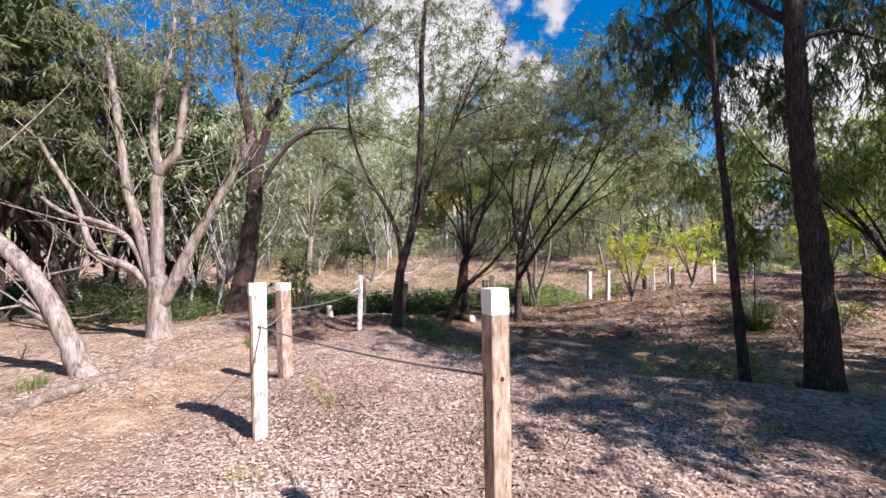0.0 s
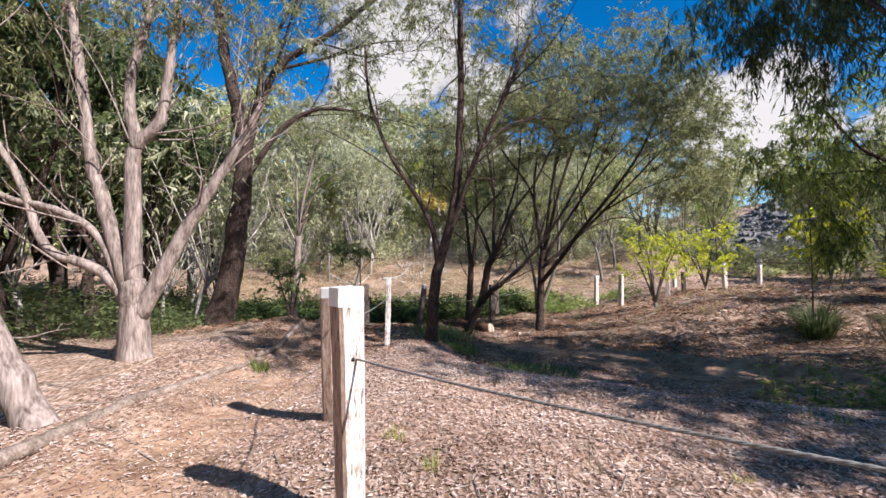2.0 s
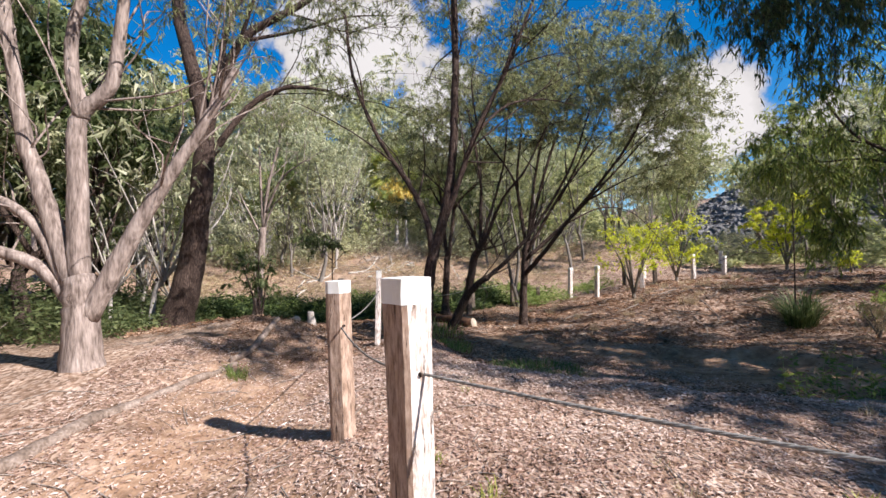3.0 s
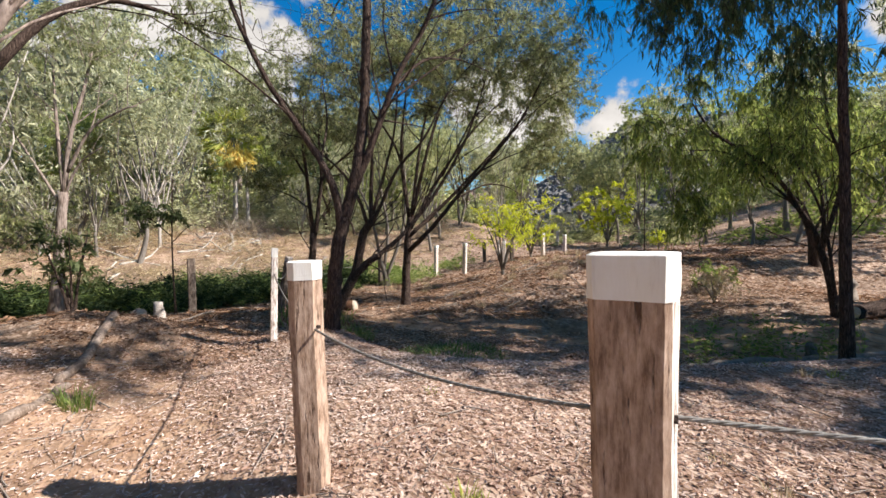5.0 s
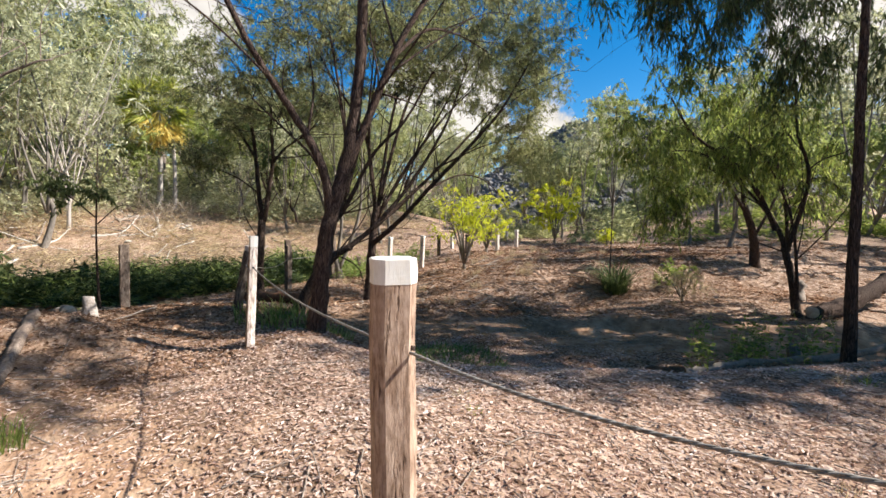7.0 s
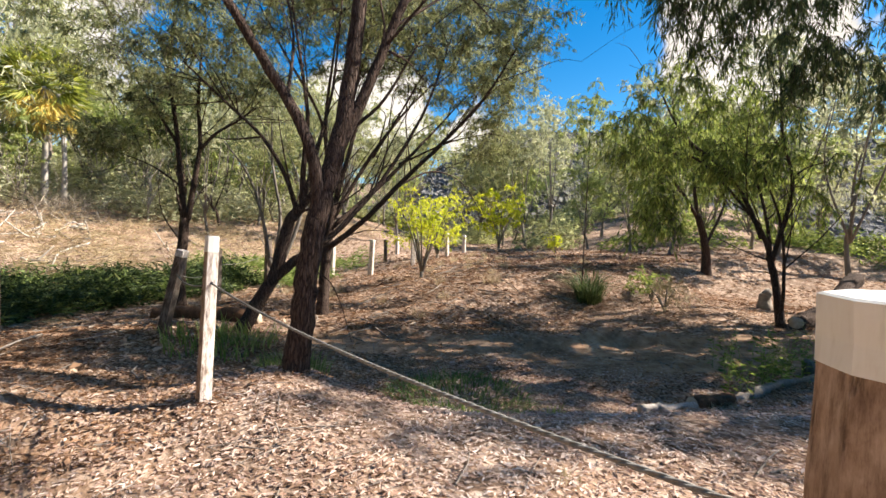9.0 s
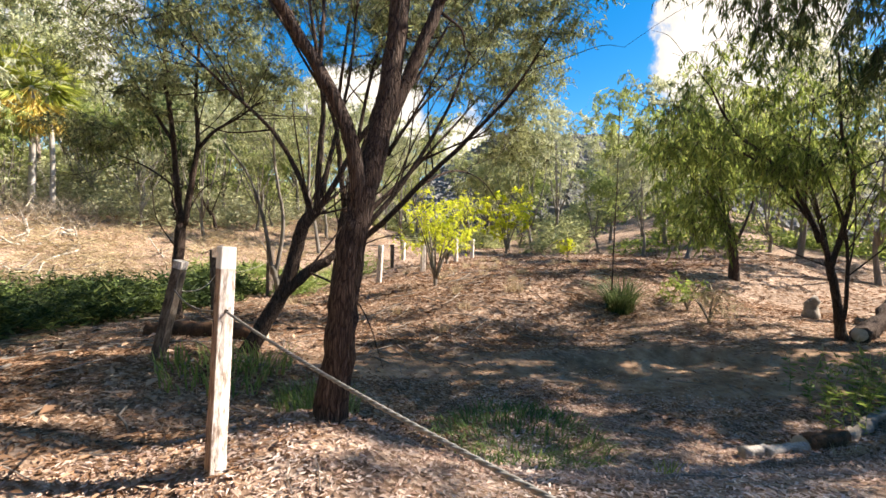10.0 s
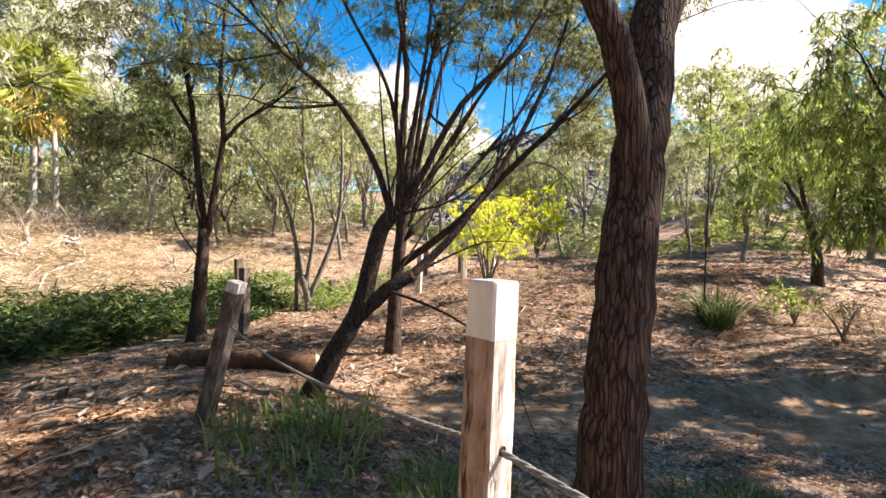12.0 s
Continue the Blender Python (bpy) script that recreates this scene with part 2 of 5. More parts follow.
def timber_material(name, pale, brown, dark, lo, hi):
    """Weathered split timber: bleached skin worn through to brown in patches, drying cracks along the grain. lo, hi: where brown gives way to pale."""
    m = bpy.data.materials.new(name)
    m.use_nodes = True
    nt = m.node_tree
    N, L = nt.nodes.new, nt.links.new
    b = nt.nodes["Principled BSDF"]
    b.inputs["Roughness"].default_value, b.inputs["Specular IOR Level"].default_value = 0.9, 0.15
    co = N("ShaderNodeTexCoord")

    def noise_at(scale, detail, rough=0.6):
        mp, n = N("ShaderNodeMapping"), N("ShaderNodeTexNoise")
        mp.inputs["Scale"].default_value = scale
        L(co.outputs["Object"], mp.inputs["Vector"])
        L(mp.outputs[0], n.inputs["Vector"])
        n.inputs["Scale"].default_value, n.inputs["Detail"].default_value, n.inputs["Roughness"].default_value = 1.0, detail, rough
        return n.outputs["Fac"]

    def span(v, a, z):
        r = N("ShaderNodeMapRange")
        r.interpolation_type = "SMOOTHSTEP"
        r.inputs["From Min"].default_value, r.inputs["From Max"].default_value = a, z
        L(v, r.inputs["Value"])
        return r.outputs[0]

    def blend(f, p, q):
        x = N("ShaderNodeMix")
        x.data_type = "RGBA"
        L(f, x.inputs["Factor"])
        for sock, v in (("A", p), ("B", q)):
            if isinstance(v, tuple):
                x.inputs[sock].default_value = (*v, 1)
            else:
                L(v, x.inputs[sock])
        return x.outputs["Result"]

    fibre = noise_at((80, 80, 13), 7.0, 0.7)
    patch = noise_at((20, 20, 8), 8.0, 0.72)
    crack = noise_at((48, 48, 7), 4.0, 0.6)
    col = blend(span(patch, lo, hi), brown, pale)
    col = blend(span(fibre, 0.62, 0.30), col, blend(span(patch, 0.3, 0.7), dark, brown))
    col = blend(span(crack, 0.37, 0.31), col, dark)
    L(col, b.inputs["Base Color"])
    hs = N("ShaderNodeMath")
    hs.operation = "MULTIPLY_ADD"
    hs.inputs[1].default_value = 0.6
    L(fibre, hs.inputs[0])
    L(span(crack, 0.31, 0.40), hs.inputs[2])
    bp = N("ShaderNodeBump")
    bp.inputs["Strength"].default_value, bp.inputs["Distance"].default_value = 0.9, 0.006
    L(hs.outputs[0], bp.inputs["Height"])
    L(bp.outputs[0], b.inputs["Normal"])
    return m


M_GROUND = ground_material()
M_PALE = material("pale_bark", [(0.34, (0.075, 0.052, 0.042)), (0.46, (0.21, 0.162, 0.137)), (0.57, (0.33, 0.262, 0.225)), (0.75, (0.50, 0.425, 0.375))], scale=(17, 17, 3.2), fine=3.2, bump=0.9, distance=0.02)
M_DARK = bark_material("dark_furrowed_bark", [(0.3, (0.03, 0.02, 0.016)), (0.5, (0.095, 0.063, 0.05)), (0.62, (0.16, 0.115, 0.095)), (0.74, (0.32, 0.26, 0.22))], (0.016, 0.011, 0.009), 74.0, 6.5, deep=0.13)
M_GREY = material("grey_bark", [(0.25, (0.07, 0.06, 0.05)), (0.5, (0.19, 0.165, 0.14)), (0.8, (0.36, 0.32, 0.28))], scale=(11, 11, 2.0), bump=0.5, distance=0.02)
M_DEAD = material("dead_wood", [(0.25, (0.12, 0.095, 0.075)), (0.55, (0.30, 0.25, 0.21)), (0.8, (0.48, 0.43, 0.38))], scale=(14, 14, 14), bump=0.5, distance=0.015)
M_OLDLOG = material("weathered_brown_log", [(0.3, (0.07, 0.05, 0.038)), (0.48, (0.21, 0.155, 0.12)), (0.62, (0.36, 0.285, 0.235)), (0.8, (0.50, 0.42, 0.36))], scale=(9, 9, 9), fine=6, bump=1.0, distance=0.02)
M_BLEACH = material("bleached_log", [(0.3, (0.20, 0.165, 0.14)), (0.48, (0.40, 0.345, 0.30)), (0.7, (0.62, 0.55, 0.49))], scale=(16, 16, 16), fine=4, bump=0.6, distance=0.012)
M_POST = timber_material("weathered_post_timber", (0.56, 0.42, 0.33), (0.36, 0.24, 0.17), (0.10, 0.06, 0.042), 0.36, 0.66)
M_POSTDARK = timber_material("dark_post_timber", (0.30, 0.245, 0.20), (0.13, 0.095, 0.075), (0.045, 0.032, 0.025), 0.42, 0.64)
# also whitens the sun-facing sides of two posts, their lit brightness in the colour
M_POSTPALE = timber_material("pale_post_timber", (0.80, 0.73, 0.67), (0.44, 0.33, 0.265), (0.17, 0.115, 0.085), 0.34, 0.50)
M_PAINT = material("white_paint", [(0.2, (0.62, 0.57, 0.50)), (0.45, (0.80, 0.77, 0.71)), (0.8, (0.86, 0.84, 0.80))], rough=0.6, scale=(30, 30, 6), bump=0.35, distance=0.004)
M_WIRE = material("galvanised_cable", [(0.3, (0.12, 0.105, 0.09)), (0.7, (0.34, 0.32, 0.29))], rough=0.55, scale=(60, 60, 60), bump=0.3, distance=0.002)
M_RED = material("red_brown_log", [(0.3, (0.045, 0.022, 0.014)), (0.5, (0.13, 0.066, 0.038)), (0.75, (0.24, 0.135, 0.08))], scale=(12, 12, 12), bump=0.6, distance=0.02)
M_CUT = material("cut_wood", [(0.3, (0.40, 0.31, 0.22)), (0.7, (0.62, 0.53, 0.42))], scale=(20, 20, 20), bump=0.3, distance=0.006)
M_ROCK = material("grey_spoil_rock", [(0.25, (0.07, 0.066, 0.062)), (0.5, (0.175, 0.165, 0.155)), (0.8, (0.34, 0.325, 0.31))], scale=(1.4, 1.4, 1.4), fine=5, bump=1.0, distance=0.4)
M_PALEROCK = material("pale_stone", [(0.25, (0.30, 0.27, 0.23)), (0.6, (0.50, 0.47, 0.42)), (0.8, (0.62, 0.60, 0.55))], scale=(5, 5, 5), bump=0.7, distance=0.04)
M_LITTER = leaf_material("dry_leaf_litter", [(0.0, (0.11, 0.062, 0.045)), (0.22, (0.29, 0.178, 0.132)), (0.5, (0.46, 0.328, 0.262)), (0.76, (0.63, 0.495, 0.42)), (0.95, (0.82, 0.71, 0.635))], 0.12, 0.9, 0.06)
M_LITTERDARK = leaf_material("dark_brown_leaf_litter", [(0.0, (0.045, 0.022, 0.013)), (0.3, (0.15, 0.08, 0.045)), (0.6, (0.34, 0.20, 0.122)), (0.9, (0.62, 0.455, 0.335))], 0.1, 0.95, 0.05)
M_OLIVE = leaf_material("olive_gum_leaves", [(0.0, (0.07, 0.085, 0.035)), (0.5, (0.21, 0.23, 0.10)), (0.9, (0.42, 0.42, 0.22))])
M_DEEP = leaf_material("dark_green_leaves", [(0.0, (0.035, 0.052, 0.02)), (0.5, (0.10, 0.13, 0.05)), (0.9, (0.22, 0.25, 0.11))], 0.45)
M_GREYGREEN = leaf_material("grey_green_leaves", [(0.0, (0.12, 0.125, 0.07)), (0.5, (0.35, 0.36, 0.205)), (0.9, (0.64, 0.62, 0.43))], 0.4)
M_SAGE = leaf_material("sage_leaves", [(0.0, (0.09, 0.105, 0.04)), (0.5, (0.30, 0.32, 0.14)), (0.9, (0.56, 0.55, 0.30))], 0.4)
M_BRIGHT = leaf_material("bright_green_leaves", [(0.0, (0.09, 0.13, 0.035)), (0.5, (0.24, 0.29, 0.09)), (0.9, (0.44, 0.47, 0.19))], 0.45)
M_WEEP = leaf_material("weeping_leaves", [(0.0, (0.05, 0.078, 0.02)), (0.5, (0.165, 0.22, 0.05)), (0.9, (0.40, 0.44, 0.13))], 0.5)
M_FERN = leaf_material("fern_leaves", [(0.0, (0.016, 0.03, 0.01)), (0.6, (0.042, 0.066, 0.02)), (0.92, (0.20, 0.25, 0.075))], 0.25)
M_STRAP = leaf_material("strappy_leaves", [(0.0, (0.035, 0.055, 0.018)), (0.5, (0.085, 0.12, 0.04)), (0.9, (0.26, 0.29, 0.13))], 0.35)
M_TWIG = material("grey_dry_twigs", [(0.25, (0.22, 0.19, 0.165)), (0.55, (0.42, 0.375, 0.335)), (0.8, (0.60, 0.55, 0.50))], scale=(9, 9, 3), bump=0.4, distance=0.01)
M_DRYSTEM = leaf_material("pale_dry_stems", [(0.0, (0.10, 0.08, 0.06)), (0.5, (0.27, 0.225, 0.175)), (0.9, (0.55, 0.48, 0.40))], 0.3)
M_PALM = leaf_material("green_palm_fronds", [(0.0, (0.11, 0.15, 0.03)), (0.5, (0.30, 0.34, 0.07)), (0.9, (0.52, 0.50, 0.14))], 0.4)
M_YELLOW = leaf_material("yellow_green_leaves", [(0.0, (0.19, 0.25, 0.022)), (0.5, (0.41, 0.45, 0.038)), (0.9, (0.62, 0.59, 0.08))], 0.55)
M_GOLD = leaf_material("dead_yellow_fronds", [(0.0, (0.42, 0.33, 0.08)), (0.5, (0.68, 0.56, 0.16)), (0.9, (0.82, 0.72, 0.34))], 0.35)
M_GRASS = leaf_material("green_grass", [(0.0, (0.06, 0.10, 0.022)), (0.5, (0.17, 0.235, 0.06)), (0.9, (0.40, 0.41, 0.17))], 0.45)
M_FERNGRASS = leaf_material("deep_green_grass", [(0.0, (0.035, 0.07, 0.018)), (0.5, (0.10, 0.165, 0.045)), (0.9, (0.24, 0.29, 0.11))], 0.4)
M_STRAW = leaf_material("dry_straw_grass", [(0.0, (0.22, 0.16, 0.09)), (0.5, (0.40, 0.32, 0.19)), (0.9, (0.55, 0.47, 0.32))], 0.35)


# ---------------------------------------------------------------- the lie of the land
def sstep(v, a, b):
    k = np.clip((np.asarray(v, float) - a) / (b - a), 0, 1)
    return k * k * (3 - 2 * k)


def hump(x, y, cx, cy, s):
    return np.exp(-((x - cx) ** 2 + (y - cy) ** 2) / (2 * s * s))


def track_at(x, y):
    """How far a point belongs to the sandy track that runs along the foot of the bank, and where along it."""
    q, v = 0.75 * x + 0.66 * y, 0.66 * x - 0.75 * y
    wob = 0.18 * np.sin(0.9 * v + 0.5) + 0.1 * np.sin(2.3 * v)
    on = sstep(q - wob, 5.95, 6.5) * (1 - sstep(q + wob, 7.15, 7.8)) * sstep(v, -8.5, -6.5) * (1 - sstep(v, 1.0, 4.0))
    return on, q, v


def height(x, y):
    """Ground level: a low bank along the posts, a sandy track behind it, a slope beyond, a gully and its far side."""
    x, y = np.asarray(x, float), np.asarray(y, float)
    d, u = 0.38 * x + 0.92 * y, 0.92 * x - 0.38 * y
    p = 0.7 * (x + y) - 0.35 * np.maximum(0.0, x - 1)
    z = -0.18 + 0.40 * (1 - sstep(p, 4.0, 5.2))
    z = z - 0.16 * np.exp(-((x + 2.6) / 0.7) ** 2) * (1 - sstep(y, 7.5, 9))
    z = z - 0.12 * hump(x, y, -1.5, 3.3, 0.4)
    z = z + 0.12 * hump(x, y, -4.3, 6.9, 1.2) + 0.40 * hump(x, y, -1.9, 9.9, 1.5) + 0.25 * hump(x, y, -0.85, 7.6, 0.4) - 0.13 * hump(x, y, -1.7, 7.4, 0.6)
    z = z + 0.60 * sstep(d, 9.5, 11.4) * sstep(u, -2.6, 1.6)
    z = z + sstep(d, 5.5, 10) * (0.04 * np.maximum(0.0, u - 1) + 0.2 * np.clip(u - 9.5, 0, 12) * sstep(y, 5, 13))
    z = z + 0.22 * hump(x, y, 6.2, 6.6, 1.5)
    z = z - 0.30 * hump(x, y, -3.0, 15.5, 2.6)
    on, q, v = track_at(x, y)
    edge = 7.45 + 0.16 * np.sin(1.7 * v) + 0.08 * np.sin(4.3 * v + 1)
    z = z + on * (0.045 * np.sin(3.1 * q + 0.6 * np.sin(1.3 * v)) - 0.05) + 0.11 * np.exp(-((q - edge) / 0.28) ** 2) * sstep(v, -8, -5.5) * (1 - sstep(v, 0.5, 3))
    far = 0.11 * x + y
    z = z + (1 - sstep(u, -1, 9)) * (1.75 * sstep(far, 16.5, 25) + 0.07 * np.clip(far - 25, 0, 60))
    z = z + 0.05 * np.clip(-x - 6, 0, 60) * (1 - sstep(y, 14, 24))
    z = z + 9.0 * sstep(np.hypot(x, y), 50, 120)
    return z


def rough_ground(x, y):
    """Small unevenness on top of height()."""
    a = np.sin(2.1 * x + 1.3 * y) * np.sin(1.7 * y - 0.6 * x) * 0.022
    b = np.sin(5.3 * x - 2.2 * y + 0.7) * np.sin(4.1 * y + 3.0 * x) * 0.011
    c = np.sin(13.1 * x + 5.2 * y) * np.sin(11.3 * y - 7.0 * x + 1.1) * 0.005
    return a + b + c


def ground_at(x, y):
    return float(height(x, y) + rough_ground(x, y))


def mesh_from(name, verts, faces4=None, faces3=None, smooth=True):
    """A mesh from arrays of corners, quads and triangles."""
    me = bpy.data.meshes.new(name)
    verts = np.asarray(verts, np.float32)
    q = np.asarray(faces4 if faces4 is not None else np.zeros((0, 4)), np.int32).reshape(-1, 4)
    t = np.asarray(faces3 if faces3 is not None else np.zeros((0, 3)), np.int32).reshape(-1, 3)
    me.vertices.add(len(verts))
    me.vertices.foreach_set("co", verts.ravel())
    me.loops.add(q.size + t.size)
    me.loops.foreach_set("vertex_index", np.concatenate([q.ravel(), t.ravel()]))
    me.polygons.add(len(q) + len(t))
    me.polygons.foreach_set("loop_start", np.concatenate([np.arange(len(q)) * 4, q.size + np.arange(len(t)) * 3]).astype(np.int32))
    me.polygons.foreach_set("use_smooth", np.full(len(q) + len(t), smooth))
    me.update(calc_edges=True)
    me.validate()
    return me


def part(name, me, mat, parent=None, label=""):
    """One mesh object, under its thing when a parent is given."""
    ob = new(name, me)
    if mat:
        me.materials.append(mat)
    if parent:
        ob.parent = parent
    return tagged(ob, label=label)


def thing(name, at, label, category, group="", kind=""):
    ob = new(name)
    ob.empty_display_size = 0.1
    ob.location = at
    return tagged(ob, label, category, group, kind)


def axis(lo, dense_lo, dense_hi, hi, step, grow=1.16):
    """Positions along one axis, close together in the middle and wider towards both ends."""
    mid = list(np.arange(dense_lo, dense_hi + 1e-6, step))
    s, v, right = step, dense_hi, []
    while v < hi:
        s *= grow
        v += s
        right.append(v)
    s, v, left = step, dense_lo, []
    while v > lo:
        s *= grow
        v -= s
        left.append(v)
    return np.array(left[::-1] + mid + right)


def make_ground():
    xs, ys = axis(-420, -6, 8.5, 420, 0.075), axis(-420, -0.5, 13.5, 420, 0.075)
    X, Y = np.meshgrid(xs, ys)
    Z = height(X, Y) + rough_ground(X, Y)
    nx, ny = len(xs), len(ys)
    i = np.arange(nx * ny).reshape(ny, nx)
    quads = np.stack([i[:-1, :-1], i[:-1, 1:], i[1:, 1:], i[1:, :-1]], -1).reshape(-1, 4)
    me = mesh_from("ground", np.stack([X, Y, Z], -1).reshape(-1, 3), quads)
    d, u = 0.38 * X + 0.92 * Y, 0.92 * X - 0.38 * Y
    track = track_at(X, Y)[0]
    path = np.exp(-((X + 2.75 + 0.25 * np.sin(0.8 * Y)) / 0.75) ** 2) * (1 - sstep(Y, 7.2, 9.5))
    path = np.maximum(path, np.exp(-((X + 2.2) / 1.0) ** 2) * (1 - sstep(Y, 2.2, 3.4)))
    slope = 0.12 * sstep(d, 11.2, 12.6) * sstep(u, -3, 0) + 0.45 * (1 - sstep(u, -4, 3)) * sstep(Y, 18, 22) * (1 - sstep(Y, 26, 30))
    bare = np.clip(np.maximum.reduce([track, path, slope]), 0, 1)
    green = np.clip(0.9 * hump(X, Y, -1.2, 16.5, 2.6) + 0.8 * hump(X, Y, 0.45, 7.25, 0.5) + 0.5 * hump(X, Y, -5.5, 13, 2.5), 0, 1)
    for key, val in (("bare", bare), ("green", green)):
        me.attributes.new(key, "FLOAT", "POINT").data.foreach_set("value", val.astype(np.float32).ravel())
    part("ground", me, M_GROUND)
    tagged(bpy.data.objects["ground"], "forest floor of dry leaf litter, bare orange soil and a sandy track", "ground", kind="structure")


make_ground()


# ---------------------------------------------------------------- wood and leaves
class Bag:
    """Corners, quads and triangles gathered for one mesh."""

    def __init__(self):
        self.v, self.q, self.t, self.n = [], [], [], 0

    def add(self, v, q=None, t=None):
        if q is not None and len(q):
            self.q.append(np.asarray(q) + self.n)
        if t is not None and len(t):
            self.t.append(np.asarray(t) + self.n)
        self.v.append(np.asarray(v, float))
        self.n += len(v)

    def mesh(self, name, origin=(0, 0, 0), smooth=True):
        v = np.concatenate(self.v) - np.asarray(origin)
        return mesh_from(name, v, np.concatenate(self.q) if self.q else None, np.concatenate(self.t) if self.t else None, smooth)


def flowing(pts, per=5):
    """A smooth line through the points."""
    p = np.asarray(pts, float)
    p = np.vstack([2 * p[0] - p[1], p, 2 * p[-1] - p[-2]])
    out = []
    for k in range(1, len(p) - 2):
        a, b, c, d = p[k - 1], p[k], p[k + 1], p[k + 2]
        for s in np.arange(per) / per:
            out.append(0.5 * (2 * b + (c - a) * s + (2 * a - 5 * b + 4 * c - d) * s * s + (3 * b - a - 3 * c + d) * s ** 3))
    out.append(p[-2])
    return np.array(out)


def tube(bag, line, r0, r1, sides=8, rng=None, lumpy=0.0, flare=0.0, power=1.0):
    """A tapering round limb along the line, closed at both ends. flare: how far it widens at its foot."""
    line = np.asarray(line, float)
    n = len(line)
    tan = np.gradient(line, axis=0)
    tan /= np.linalg.norm(tan, axis=1)[:, None] + 1e-9
    ref = np.array([0.31, 0.95, 0.05]) if abs(tan[0][2]) > 0.7 else np.array([0, 0, 1.0])
    side = np.cross(tan, ref)
    side /= np.linalg.norm(side, axis=1)[:, None] + 1e-9
    other = np.cross(tan, side)
    s = np.linspace(0, 1, n)
    r = r0 + (r1 - r0) * s ** power
    if flare:
        r = r * (1 + flare * np.exp(-s * n / 2.2))
    ang = np.linspace(0, 2 * np.pi, sides, endpoint=False)
    rr = np.repeat(r[:, None], sides, 1)
    if lumpy and rng is not None:
        ridge = rng.normal(0, lumpy, sides)
        rr = rr * (1 + ridge[None, :] * (1 + flare * 2 * np.exp(-s * n / 2.2))[:, None] + rng.normal(0, lumpy * 0.6, (n, sides)))
    v = line[:, None, :] + rr[..., None] * (np.cos(ang)[None, :, None] * side[:, None, :] + np.sin(ang)[None, :, None] * other[:, None, :])
    v = v.reshape(-1, 3)
    i = np.arange(n * sides).reshape(n, sides)
    q = np.stack([i[:-1], np.roll(i, -1, 1)[:-1], np.roll(i, -1, 1)[1:], i[1:]], -1).reshape(-1, 4)
    if sides < 6:
        bag.add(v, q)
        return
    v = np.vstack([v, line[0], line[-1]])
    a, b = n * sides, n * sides + 1
    t = [(a, i[0][(k + 1) % sides], i[0][k]) for k in range(sides)] + [(b, i[-1][k], i[-1][(k + 1) % sides]) for k in range(sides)]
    bag.add(v, q, t)


def blades(bag, at, along, length, width, rng, fold=0.25, bend=0.0, plain=False):
    """Narrow leaves as folded diamonds: at, along: (N, 3); length, width: (N,). plain: one triangle each."""
    at, along = np.asarray(at), np.asarray(along)
    n = len(at)
    along = along / (np.linalg.norm(along, axis=1)[:, None] + 1e-9)
    side = np.cross(along, rng.normal(0, 1, (n, 3)))
    side /= np.linalg.norm(side, axis=1)[:, None] + 1e-9
    up = np.cross(side, along)
    L, W = np.asarray(length)[:, None], np.asarray(width)[:, None]
    mid = at + along * L * 0.45 + up * L * bend
    a, c = at, at + along * L
    b, d = mid + side * W * 0.5 + up * W * fold, mid - side * W * 0.5 + up * W * fold
    if plain:
        foot = side * W * 0.5
        bag.add(np.stack([a + foot, c, a - foot], 1).reshape(-1, 3), None, np.arange(n * 3).reshape(n, 3))
        return
    v = np.stack([a, b, c, d], 1).reshape(-1, 3)
    bag.add(v, np.arange(n * 4).reshape(n, 4))


def unit(v):
    return v / (np.linalg.norm(v) + 1e-9)


